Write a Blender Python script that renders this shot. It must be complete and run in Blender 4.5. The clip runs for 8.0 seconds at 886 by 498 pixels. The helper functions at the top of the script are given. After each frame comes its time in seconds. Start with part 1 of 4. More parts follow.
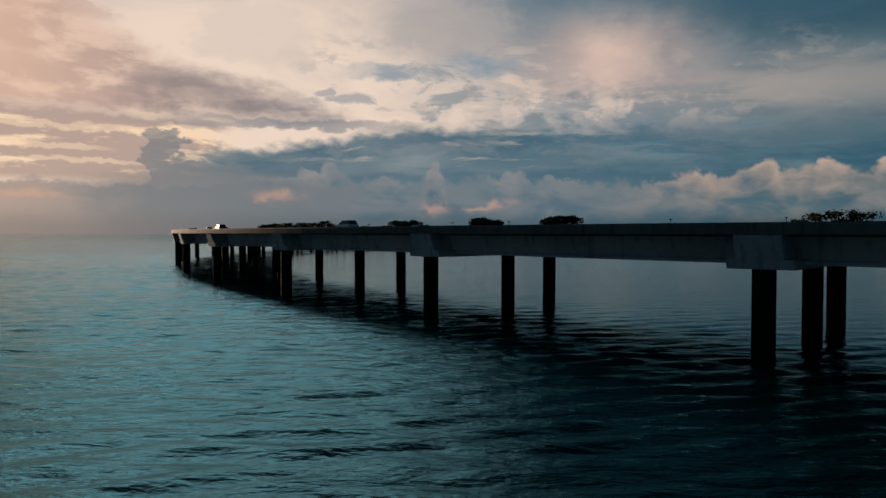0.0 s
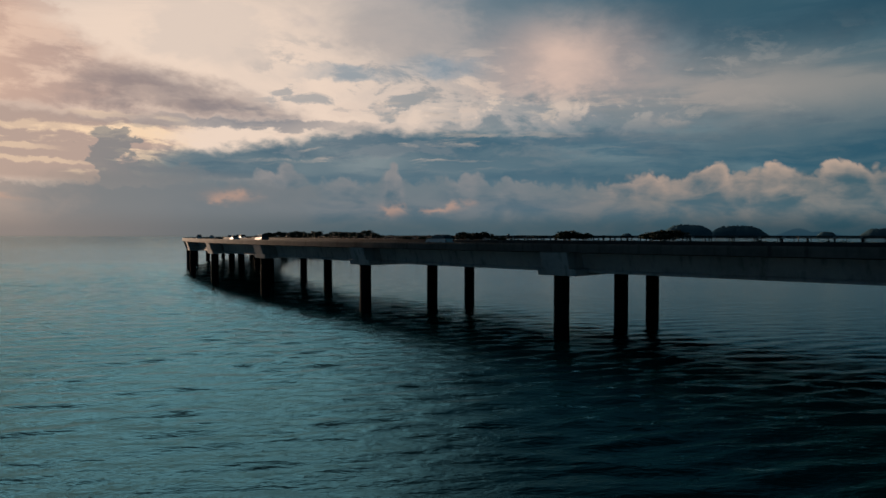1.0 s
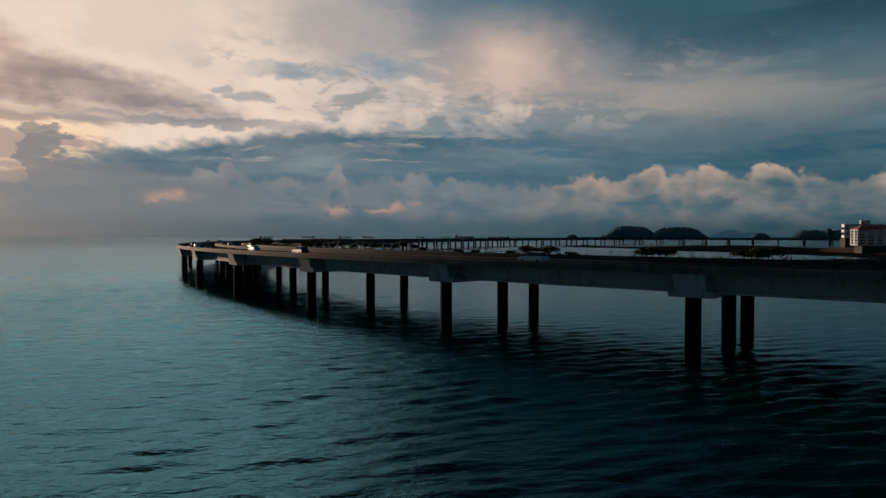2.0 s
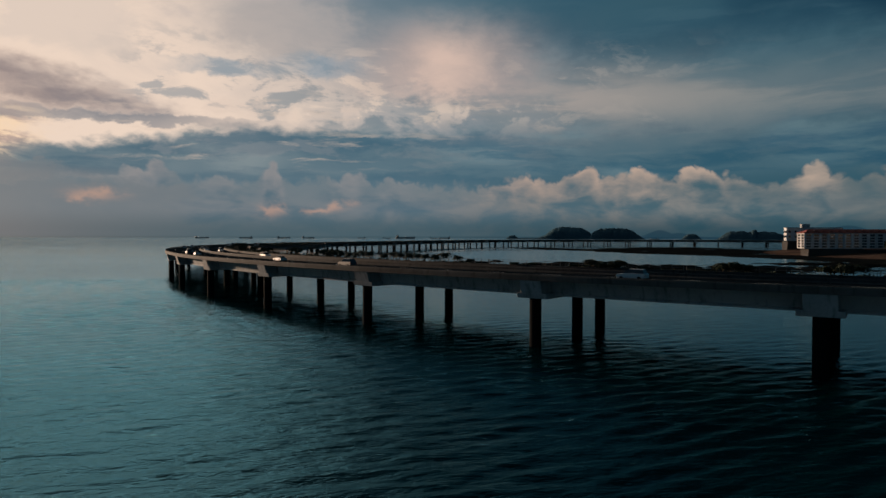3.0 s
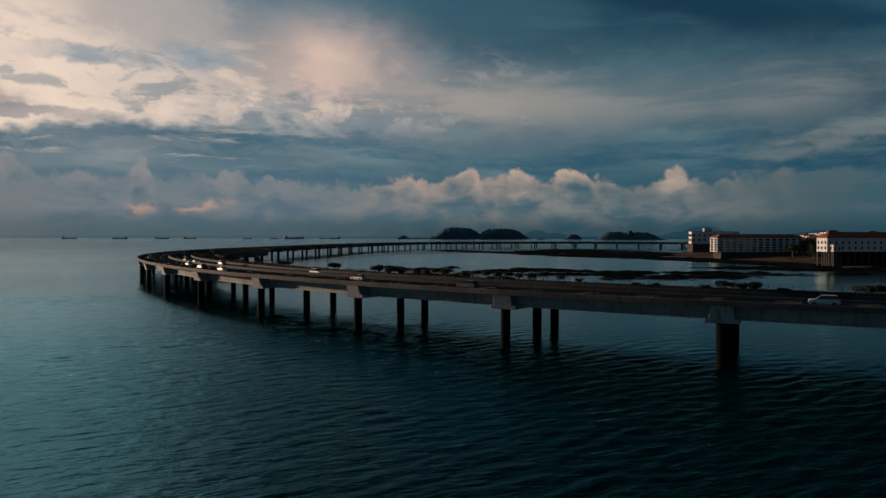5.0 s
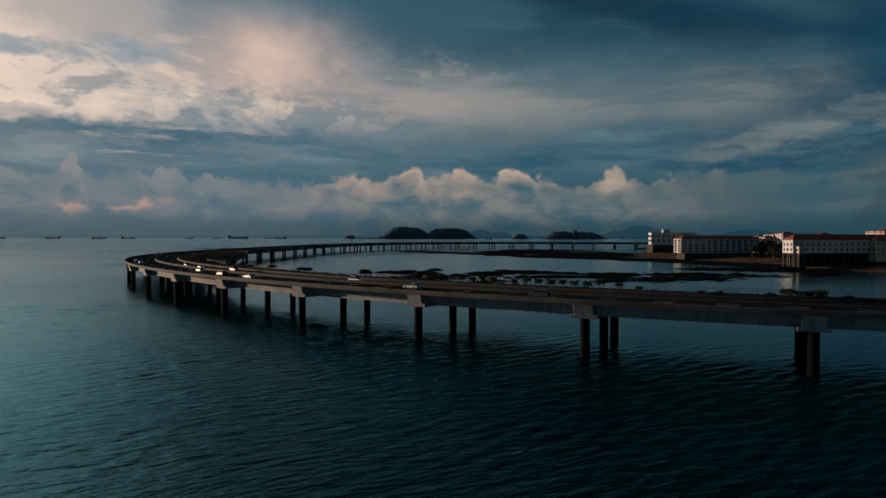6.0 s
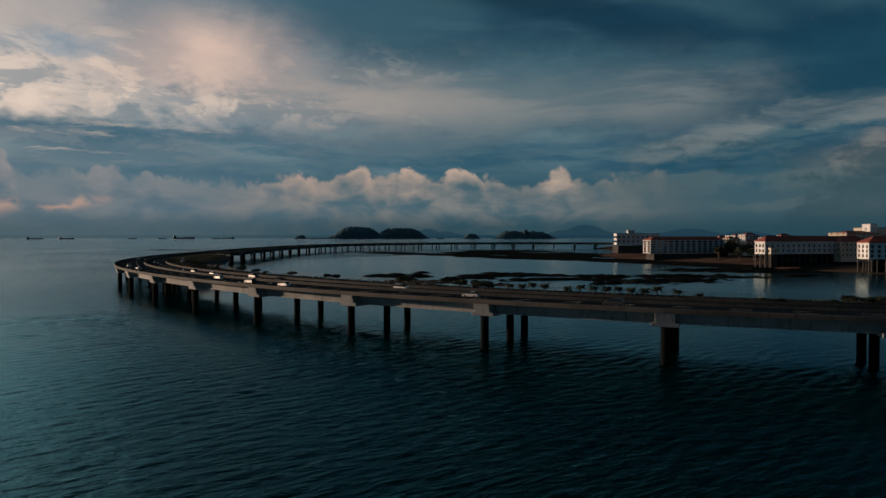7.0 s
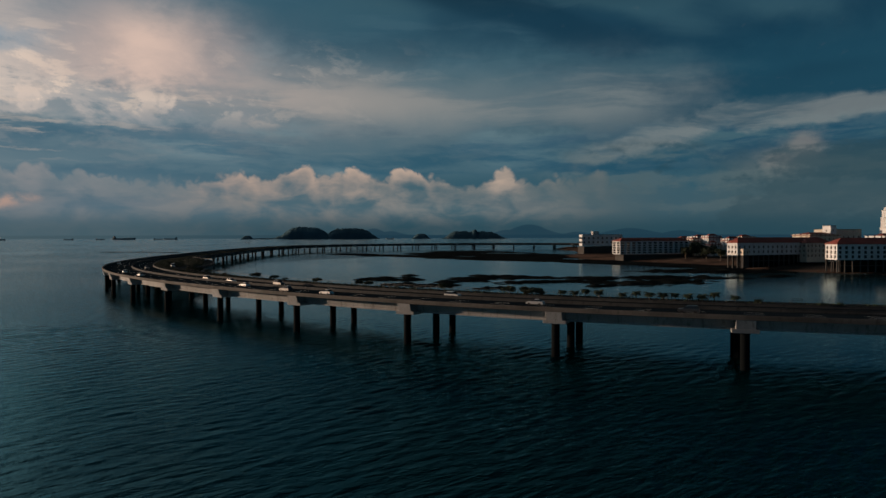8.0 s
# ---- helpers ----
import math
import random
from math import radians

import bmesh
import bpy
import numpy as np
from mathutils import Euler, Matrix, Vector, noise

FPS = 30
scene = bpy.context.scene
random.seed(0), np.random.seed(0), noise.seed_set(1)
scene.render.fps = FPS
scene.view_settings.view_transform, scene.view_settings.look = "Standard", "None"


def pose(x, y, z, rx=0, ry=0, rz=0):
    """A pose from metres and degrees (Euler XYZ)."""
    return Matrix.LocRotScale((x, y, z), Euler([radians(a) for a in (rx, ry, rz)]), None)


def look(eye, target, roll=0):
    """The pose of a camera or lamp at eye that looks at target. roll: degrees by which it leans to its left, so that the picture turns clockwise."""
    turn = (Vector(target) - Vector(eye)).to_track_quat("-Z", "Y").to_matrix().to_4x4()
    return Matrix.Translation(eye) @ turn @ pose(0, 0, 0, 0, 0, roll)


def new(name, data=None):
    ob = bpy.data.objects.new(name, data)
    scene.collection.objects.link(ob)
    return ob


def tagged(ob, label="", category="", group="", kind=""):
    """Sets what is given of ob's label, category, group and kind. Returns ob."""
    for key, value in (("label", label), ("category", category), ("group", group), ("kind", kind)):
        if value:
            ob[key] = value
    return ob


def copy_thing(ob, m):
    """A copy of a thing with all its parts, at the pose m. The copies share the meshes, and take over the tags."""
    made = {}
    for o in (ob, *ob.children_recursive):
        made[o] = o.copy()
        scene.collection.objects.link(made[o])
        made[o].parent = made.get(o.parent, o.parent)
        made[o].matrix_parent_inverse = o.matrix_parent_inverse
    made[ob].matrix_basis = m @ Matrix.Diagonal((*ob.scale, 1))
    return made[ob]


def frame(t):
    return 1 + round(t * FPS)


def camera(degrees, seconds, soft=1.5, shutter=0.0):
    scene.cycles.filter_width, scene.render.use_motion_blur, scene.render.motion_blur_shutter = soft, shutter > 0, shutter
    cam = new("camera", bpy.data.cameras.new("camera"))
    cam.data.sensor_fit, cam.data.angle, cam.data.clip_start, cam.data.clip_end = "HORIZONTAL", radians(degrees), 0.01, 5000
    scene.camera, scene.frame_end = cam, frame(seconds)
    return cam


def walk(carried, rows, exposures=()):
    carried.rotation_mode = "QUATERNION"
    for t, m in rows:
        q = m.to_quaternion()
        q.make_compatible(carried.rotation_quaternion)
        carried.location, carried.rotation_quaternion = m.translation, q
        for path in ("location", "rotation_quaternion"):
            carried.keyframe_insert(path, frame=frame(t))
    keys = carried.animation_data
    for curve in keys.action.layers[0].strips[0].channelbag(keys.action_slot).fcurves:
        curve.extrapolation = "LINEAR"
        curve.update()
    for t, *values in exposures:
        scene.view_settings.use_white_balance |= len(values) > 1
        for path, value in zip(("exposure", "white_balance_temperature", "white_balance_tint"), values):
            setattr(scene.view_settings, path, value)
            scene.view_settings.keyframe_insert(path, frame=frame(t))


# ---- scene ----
cam = camera(66.45, 8.0)
# seconds, x, y, z, yaw, pitch, roll of the drone
ROWS = [
    (0.0, 1.68, 5.27, 10.85, 0.02, -1.30, -0.10),
    (0.5, -8.96, 7.25, 11.66, -1.75, -1.24, -0.06),
    (1.0, -19.77, 9.61, 12.90, -3.49, -1.19, -0.04),
    (1.5, -30.62, 12.21, 14.15, -5.68, -1.16, -0.05),
    (3.0, -65.94, 21.01, 17.91, -13.41, -1.10, -0.13),
    (3.5, -77.74, 24.23, 19.12, -15.94, -1.10, -0.15),
    (4.0, -89.67, 28.54, 20.29, -18.41, -1.10, -0.15),
    (4.5, -101.65, 33.36, 21.37, -20.85, -1.10, -0.13),
    (6.0, -138.27, 50.69, 24.54, -28.02, -1.17, -0.12),
    (6.5, -150.39, 57.60, 25.72, -30.28, -1.20, -0.08),
    (7.0, -161.83, 64.95, 26.71, -32.44, -1.21, 0.00),
    (7.5, -173.75, 73.22, 27.75, -34.71, -1.22, 0.08),
    (8.0, -185.66, 82.05, 28.78, -37.05, -1.23, 0.12),
]
walk(cam, [(t, pose(x, y, z, 90 + p, r, w)) for t, x, y, z, w, p, r in ROWS])


# ---------------------------------------------------------------- node helpers
def lin(r, g, b):
    """Linear colour from 8-bit display values."""
    f = lambda c: c / 12.92 if c <= 0.04045 else ((c + 0.055) / 1.055) ** 2.4
    return (f(r / 255), f(g / 255), f(b / 255), 1.0)


class Graph:
    """Small builder for node trees: sockets and plain values mix freely."""

    def __init__(self, tree):
        self.t = tree
        tree.nodes.clear()

    def node(self, kind):
        return self.t.nodes.new(kind)

    def put(self, sock, v):
        if isinstance(v, bpy.types.NodeSocket):
            self.t.links.new(v, sock)
        elif v is not None:
            sock.default_value = v

    def m(self, op, a, b=None, c=None, clamp=False):
        n = self.node("ShaderNodeMath")
        n.operation, n.use_clamp = op, clamp
        for s, v in zip(n.inputs, (a, b, c)):
            self.put(s, v)
        return n.outputs[0]

    def add(self, a, b): return self.m("ADD", a, b)
    def sub(self, a, b): return self.m("SUBTRACT", a, b)
    def mul(self, a, b): return self.m("MULTIPLY", a, b)
    def mad(self, a, b, c): return self.m("MULTIPLY_ADD", a, b, c)

    def vec(self, x, y, z=0.0):
        n = self.node("ShaderNodeCombineXYZ")
        for s, v in zip(n.inputs, (x, y, z)):
            self.put(s, v)
        return n.outputs[0]

    def noise(self, vec, scale=1.0, detail=4.0, rough=0.5, dist=0.0):
        n = self.node("ShaderNodeTexNoise")
        self.put(n.inputs["Vector"], vec)
        self.put(n.inputs["Scale"], scale)
        self.put(n.inputs["Detail"], detail)
        self.put(n.inputs["Roughness"], rough)
        self.put(n.inputs["Distortion"], dist)
        return n.outputs["Fac"]

    def ss(self, x, lo, hi, a=0.0, b=1.0):
        n = self.node("ShaderNodeMapRange")
        n.interpolation_type = "SMOOTHSTEP"
        for s, v in zip(n.inputs, (x, lo, hi, a, b)):
            self.put(s, v)
        return n.outputs[0]

    def mix(self, f, a, b):
        n = self.node("ShaderNodeMix")
        n.data_type = "RGBA"
        self.put(n.inputs[0], f)
        self.put(n.inputs[6], a)
        self.put(n.inputs[7], b)
        return n.outputs[2]

    def bell(self, x, mid, half):
        """1 at mid, falling smoothly to about 0.37 at half."""
        d = self.m("DIVIDE", self.sub(x, mid), half)
        return self.m("EXPONENT", self.mul(self.mul(d, d), -1.0))


# ---------------------------------------------------------------- world: dusk sky with broken cloud
SUN_AZ, SUN_EL = 38.5, 6.0      # degrees to the left of +y, degrees up
world = bpy.data.worlds.new("dusk_sky")
scene.world = world
world.use_nodes = True
g = Graph(world.node_tree)
tc = g.node("ShaderNodeTexCoord").outputs["Generated"]
sep = g.node("ShaderNodeSeparateXYZ")
g.put(sep.inputs[0], tc)
DX, DY, DZ = sep.outputs
U = g.mul(g.m("ARCTAN2", DX, DY), 57.2958)           # degrees clockwise from +y
V = g.mul(g.m("ARCSINE", DZ), 57.2958)               # degrees above the horizon
# noises, in degrees: billows, long streaks, broad patches
billow = g.noise(g.vec(g.mul(U, 0.34), g.mul(V, 0.52), 1.7), 1, 5, 0.56, 0.2)
fine = g.noise(g.vec(g.mul(U, 0.9), g.mul(V, 1.5), 7.1), 1, 3, 0.55, 0.2)
broad = g.noise(g.vec(g.mul(U, 0.075), g.mul(V, 0.19), 9.2), 1, 5, 0.55, 0.6)
streak = g.noise(g.vec(g.mul(U, 0.085), g.mad(V, 0.62, g.mul(broad, 1.5)), 21.0), 1, 6, 0.56)
thread = g.noise(g.vec(g.mul(U, 0.14), g.mad(V, 1.3, g.mul(billow, 1.2)), 27.0), 1, 5, 0.56)
frag = g.noise(g.vec(g.mul(U, 0.20), g.mad(V, 0.50, g.mul(U, 0.02)), 51.0), 1, 7, 0.62, 0.35)
soft = g.noise(g.vec(g.mul(U, 0.05), g.mad(V, 0.15, g.mul(U, 0.015)), 63.0), 1, 2, 0.5, 0.3)
edge = g.mul(g.sub(billow, 0.5), 2.0)
frill = g.mul(g.sub(fine, 0.5), 2.0)
VR = g.mad(edge, 1.1, g.mad(frill, 0.45, V))          # height with ragged edges
UR = g.mad(edge, 3.2, g.mad(frill, 1.2, U))


def lay(mask, tone):
    global base
    base = g.mix(mask, base, tone)


def both_of(*masks):
    r = masks[0]
    for k in masks[1:]:
        r = g.mul(r, k)
    return r


# pale glow round the hidden sun, slate blue away from it
U2 = g.mad(g.m("MAXIMUM", g.sub(V, 12.0), 0.0), 1.5, U)       # the glow leans back with height
base = g.mix(g.ss(g.mad(frag, 14.0, U2), -2, 26), lin(234, 208, 189), lin(124, 134, 142))
base = g.mix(g.ss(g.mad(broad, 16.0, U2), 14, 44), base, lin(62, 95, 109))
base = g.mix(g.ss(UR, 34, 60), base, lin(28, 66, 84))
lay(both_of(g.ss(UR, 12, 26), g.ss(VR, 12.5, 16.5), 0.8), g.mix(g.ss(U, 20, 55), lin(50, 82, 98), lin(20, 52, 71)))
lay(both_of(g.ss(broad, 0.42, 0.62), g.ss(U, 6, -4), g.ss(V, 9, 12), 0.55), lin(204, 186, 175))
lay(both_of(g.ss(streak, 0.5, 0.66), g.ss(V, 8, 11), g.ss(U, 14, 30), g.ss(U, 60, 42), 0.25), lin(74, 100, 112))
lay(both_of(g.ss(soft, 0.54, 0.36), g.ss(V, 9.5, 13), g.ss(U, 22, 42), 0.75), lin(18, 50, 68))
lay(both_of(g.ss(g.mad(g.sub(broad, 0.5), 0.4, soft), 0.50, 0.68), g.ss(V, 9, 12), g.ss(U, 18, 34), 0.5), lin(62, 92, 103))
# broken cloud in and beside the glow
lay(both_of(g.ss(frag, 0.50, 0.60), g.ss(V, 8.0, 9.5), g.ss(V, 17.5, 12.5), g.ss(UR, -15, -9), g.ss(UR, 30, 20), 0.8), g.mix(g.ss(U, -10, 16), lin(158, 156, 156), lin(98, 118, 128)))
lay(both_of(g.ss(frag, 0.47, 0.38), g.ss(V, 8.0, 9.5), g.ss(V, 16.5, 12.5), g.ss(UR, -2, 6), g.ss(UR, 40, 24), 0.68), g.mix(g.ss(U, 0, 26), lin(240, 212, 190), lin(146, 142, 140)))
lay(both_of(g.ss(broad, 0.50, 0.64), g.ss(V, 12, 15), g.ss(U, -22, -16), g.ss(U, 6, -2), 0.7), lin(196, 180, 172))
lay(both_of(g.ss(g.mul(g.bell(UR, 0.5, 5.6), g.bell(VR, 16.6, 2.7)), 0.12, 0.8), 0.72), lin(170, 160, 156))
lay(both_of(g.ss(g.mul(g.bell(UR, -15.5, 5.0), g.bell(VR, 15.8, 2.8)), 0.25, 0.6), 0.6), lin(212, 193, 180))
lay(both_of(g.ss(g.mul(g.bell(UR, -29.5, 4.2), g.bell(g.mad(U, 0.15, VR), 12.2, 0.9)), 0.25, 0.6), 0.6), lin(196, 166, 152))
# small blue streaks in the glow
lay(both_of(g.bell(UR, -4.5, 3.6), g.ss(g.bell(VR, 13.2, 0.75), 0.25, 0.7), 0.7), lin(142, 152, 160))
lay(both_of(g.bell(UR, 3.5, 3.0), g.ss(g.bell(VR, 13.8, 1.0), 0.25, 0.8), 0.6), lin(120, 144, 160))
# grey mass beside the glow, its upper edge sinking away from the sun
slope = g.mad(g.add(U, 29.7), -0.32, 17.0)
mass = both_of(g.ss(g.add(g.sub(slope, VR), g.mul(g.sub(broad, 0.5), 4.5)), -0.4, 1.6), g.ss(VR, 8.5, 9.9), g.ss(UR, -5, -10), g.ss(g.mad(edge, 0.25, streak), 0.30, 0.52, 0.7, 1.0))
lay(g.mul(mass, 0.88), g.mix(g.ss(g.mad(edge, 7.0, U), -30, -10), g.mix(g.ss(frag, 0.44, 0.62), lin(182, 150, 138), lin(220, 186, 166)), g.mix(g.ss(frag, 0.40, 0.60), lin(124, 120, 126), lin(170, 152, 146))))
lay(both_of(mass, g.ss(g.mul(g.bell(UR, -18.5, 7.5), g.bell(VR, 11.3, 2.1)), 0.2, 0.8), 0.62), lin(132, 120, 121))
lay(both_of(g.bell(U, -33.5, 5.0), g.ss(V, 8.5, 10.5), 0.5), lin(226, 184, 158))
# bright and grey layers under it
under = both_of(g.ss(VR, 9.6, 8.6), g.ss(V, 3.4, 4.4), g.ss(UR, -15, -20))
lay(g.mul(under, 0.85), g.mix(g.ss(g.mad(frill, 0.08, streak), 0.50, 0.60), lin(166, 141, 132), lin(244, 208, 172)))
for high, tall, near, to in ((7.9, 0.30, -38, -21), (6.5, 0.26, -38, -24), (5.4, 0.22, -38, -22), (9.1, 0.28, -27, -19)):
    lay(both_of(g.ss(g.bell(g.mad(frill, 0.35, g.mad(edge, 0.5, V)), high, tall), 0.25, 0.8), g.ss(U, near, near + 4), g.ss(UR, to, to - 4), 0.45), lin(246, 211, 176))
# slate belt, thin by the glow and thick beyond
roof = g.mad(g.ss(U, -22, 0), 2.2, 6.7)
belt = both_of(g.ss(g.sub(roof, VR), -0.25, 0.8), g.ss(VR, 3.6, 4.6), g.ss(UR, -23, -16))
belt_tone = g.mix(g.ss(g.mad(frill, 0.05, streak), 0.38, 0.6), lin(58, 96, 114), lin(104, 124, 132))
belt_tone = g.mix(g.ss(U, 25, 60), belt_tone, g.mix(g.ss(streak, 0.4, 0.6), lin(30, 70, 92), lin(66, 94, 105)))
lay(g.mul(belt, 0.9), belt_tone)
lay(both_of(g.bell(UR, -12.0, 9.0), g.ss(g.bell(VR, 8.9, 0.55), 0.3, 0.8), 0.75), lin(112, 118, 128))
lay(both_of(belt, g.ss(soft, 0.56, 0.40), 0.55), g.mix(g.ss(U, 0, 40), lin(56, 92, 110), lin(34, 74, 92)))
lay(both_of(belt, g.ss(g.mad(g.sub(streak, 0.5), 0.7, frag), 0.46, 0.34), g.ss(V, 4.5, 6.0), 0.3), g.mix(g.ss(U, -10, 40), lin(150, 148, 148), lin(84, 104, 112)))
# dull cover behind the low cumulus
lay(both_of(g.ss(V, 5.4, 4.2), g.ss(UR, -30, -23), 0.92), g.mix(g.ss(U, -24, -6), lin(150, 137, 131), g.mix(g.ss(U, 4, 36), lin(84, 108, 121), lin(52, 84, 98))))
# lit threads along the belt
lay(both_of(g.ss(thread, 0.54, 0.66), g.ss(V, 5.0, 6.6), g.ss(V, 12.5, 10), g.ss(U, -16, -9), g.ss(frag, 0.40, 0.52), g.ss(U, 22, 6, 0.25, 1.0), 0.40), g.mix(g.ss(U, -6, 36), lin(214, 190, 172), lin(112, 118, 122)))
# pale stratus over the belt
strat = both_of(g.bell(g.mad(edge, 0.7, V), 11.0, 2.4), g.ss(UR, 9, 20), g.ss(UR, 62, 50), g.ss(g.mad(g.sub(streak, 0.5), 0.8, soft), 0.62, 0.40, 0.45, 1.0))
lay(g.mul(strat, 0.9), g.mix(g.ss(U, 14, 50), lin(174, 157, 149), lin(120, 122, 123)))
# broad soft pink cloud with a heaped lower edge
pink = both_of(g.bell(g.mad(edge, 1.6, U), 13.8, 6.4), g.ss(g.mad(frill, 0.5, VR), 10.4, 12.6), g.ss(g.mad(edge, 1.0, V), 19.0, 14.6))
lay(both_of(pink, g.ss(frag, 0.75, 0.40, 0.82, 1.0), 0.95), g.mix(g.bell(g.mad(edge, 1.5, U), 13.2, 4.2), lin(172, 152, 147), lin(214, 183, 168)))
heaps = both_of(g.ss(g.mad(frill, 0.12, billow), 0.47, 0.58), g.bell(V, 10.3, 1.0), g.ss(UR, -10, -4), g.ss(UR, 25, 18))
lay(g.mul(heaps, 0.55), lin(220, 196, 180))
# slanting pale cloud on the far side
lift = g.m("MINIMUM", g.mad(g.sub(U, 49), 0.26, 6.4), 9.1)
slant = both_of(g.ss(g.bell(g.sub(VR, lift), 0.0, 1.15), 0.2, 0.8), g.ss(UR, 45, 53))
lay(both_of(slant, g.ss(streak, 0.3, 0.62, 0.45, 1.0), 0.55), g.mix(g.ss(streak, 0.4, 0.62), lin(92, 104, 110), lin(140, 136, 133)))
lay(both_of(g.ss(UR, 55, 63), g.ss(VR, 7.6, 5.0), 0.75), lin(66, 84, 90))
lay(both_of(g.ss(g.mad(g.sub(fine, 0.5), 0.9, g.m("MAXIMUM", g.mul(g.bell(U, 65.0, 1.5), g.bell(V, 6.7, 1.0)), g.mul(g.bell(U, 63.4, 1.4), g.bell(V, 5.5, 0.9)))), 0.1, 0.95), 0.55), lin(140, 127, 121))
lay(both_of(g.bell(UR, 63.6, 2.6), g.bell(VR, 5.2, 1.0), 0.6), lin(100, 104, 106))

# grey layers in the far bank
lay(both_of(g.ss(UR, 44, 52), g.ss(VR, 8.0, 6.2), g.ss(V, 0.8, 2.0), g.ss(g.mad(g.sub(billow, 0.5), 0.6, streak), 0.46, 0.62), 0.45), lin(92, 102, 104))
lay(both_of(g.ss(UR, 44, 52), g.ss(VR, 8.0, 6.2), g.ss(g.mad(g.sub(fine, 0.5), 0.3, broad), 0.54, 0.40), 0.6), lin(38, 64, 75))

# cumulus row standing on the haze
heads = g.mul(g.bell(U, -0.7, 0.85), 1.35)
warm = g.mul(g.bell(U, 27.5, 11.0), 0.62)
for mid, half, high in ((20.6, 2.3, 0.75), (25.4, 2.0, 1.0), (29.7, 1.5, 1.05), (34.2, 2.1, 1.1), (42.2, 1.6, 0.85), (46.4, 1.3, 0.45), (50.2, 0.9, 0.62), (10.0, 2.6, 0.42), (5.3, 2.4, 0.55), (-5.2, 2.6, 0.55), (-10.3, 2.3, 0.95), (-15.5, 2.2, 0.5)):
    heads = g.m("MAXIMUM", heads, g.mul(g.bell(U, mid, half), high))
knob = g.m("ABSOLUTE", g.sub(g.noise(g.vec(g.mul(U, 0.36), g.mul(V, 0.30), 33.0), 1, 1, 0.4), 0.5))
knob_b = g.m("ABSOLUTE", g.sub(g.noise(g.vec(g.mul(U, 0.95), g.mul(V, 0.9), 44.0), 1, 2, 0.5), 0.5))
cap_top = g.add(g.mad(heads, 1.15, 3.75), g.add(g.mul(knob, 4.2), g.add(g.mul(knob_b, 2.0), g.mul(frill, 0.12))))
below = g.sub(cap_top, V)
cum_mask = both_of(g.ss(below, -0.22, 0.42), g.ss(UR, -21, -15), g.ss(U, 58, 48, 0.25, 1.0))
lit_tone = g.mix(g.ss(U, 8, 22), lin(138, 135, 136), lin(188, 158, 142))
lit_tone = g.mix(g.ss(g.mad(g.sub(frag, 0.5), 1.6, g.m("MAXIMUM", warm, heads)), 0.95, 0.15, 0.0, 0.8), lit_tone, g.mix(g.ss(U, 5, 40), lin(98, 114, 122), lin(66, 92, 102)))
lit_tone = g.mix(g.ss(U, 40, 53), lit_tone, lin(76, 92, 98))
speck = g.noise(g.vec(g.mul(U, 0.30), g.mul(V, 0.62), 71.0), 1, 4, 0.5, 0.3)
body_tone = g.mix(g.ss(speck, 0.66, 0.34), g.mix(g.ss(U, 5, 40), lin(84, 105, 117), lin(66, 92, 103)), g.mix(g.ss(U, 6, 24), lin(112, 119, 125), lin(120, 119, 119)))
body_tone = g.mix(g.ss(U, 40, 56), body_tone, g.mix(speck, lin(54, 76, 85), lin(92, 100, 103)))
deep = g.add(g.add(g.ss(below, -0.4, 2.4), g.mul(g.sub(speck, 0.5), 0.9)), g.sub(g.mul(g.sub(billow, 0.5), 0.4), g.mul(g.sub(knob_b, 0.10), 0.5)))
deep = g.m("MAXIMUM", deep, g.ss(below, 0.6, 3.2))
lay(cum_mask, g.mix(g.m("ADD", deep, 0.0, clamp=True), lit_tone, body_tone))
lay(both_of(cum_mask, g.ss(streak, 0.5, 0.64), g.ss(V, 3.8, 2.6), 0.3), g.mix(g.ss(U, 10, 40), lin(72, 98, 114), lin(52, 80, 94)))
# towering cloud and the low bank by the glow
tower = g.ss(g.m("MAXIMUM", g.mul(g.bell(UR, -22.4, 1.35), g.ss(VR, 8.6, 7.8)), g.mul(g.bell(UR, -19.8, 3.4), g.ss(VR, 6.1, 5.2))), 0.28, 0.5)
bank = both_of(g.ss(g.mad(knob, 1.0, VR), 4.3, 3.7), g.ss(UR, -6, -9), g.ss(UR, -64, -58))
lay(g.mul(g.m("MAXIMUM", g.mul(tower, 0.8), bank), 0.9), g.mix(g.ss(g.mad(edge, 5.0, U), -35, -22), lin(156, 138, 132), lin(112, 118, 123)))
# low orange breaks
for mid, high, half, tall in ((-0.8, 2.1, 0.9, 0.5), (3.4, 2.2, 1.2, 0.3), (-32.0, 2.75, 3.2, 0.28), (-14.2, 3.0, 1.6, 0.4)):
    spot = g.mul(g.bell(UR, mid, half), g.bell(VR, high, tall))
    lay(g.mul(spot, 0.5), lin(206, 158, 134))
# haze over the sea; under the horizon the sea's far tone
lay(g.mul(g.ss(V, 2.3, 0.3), 0.85), g.mix(g.ss(U, -36, 0), lin(126, 121, 121), g.mix(g.ss(U, 0, 32), lin(66, 88, 97), lin(36, 66, 78))))
lay(g.ss(V, 0.02, -0.08), g.mix(g.ss(U, -36, 0), lin(124, 121, 119), g.mix(g.ss(U, 0, 32), lin(66, 86, 94), lin(38, 63, 75))))
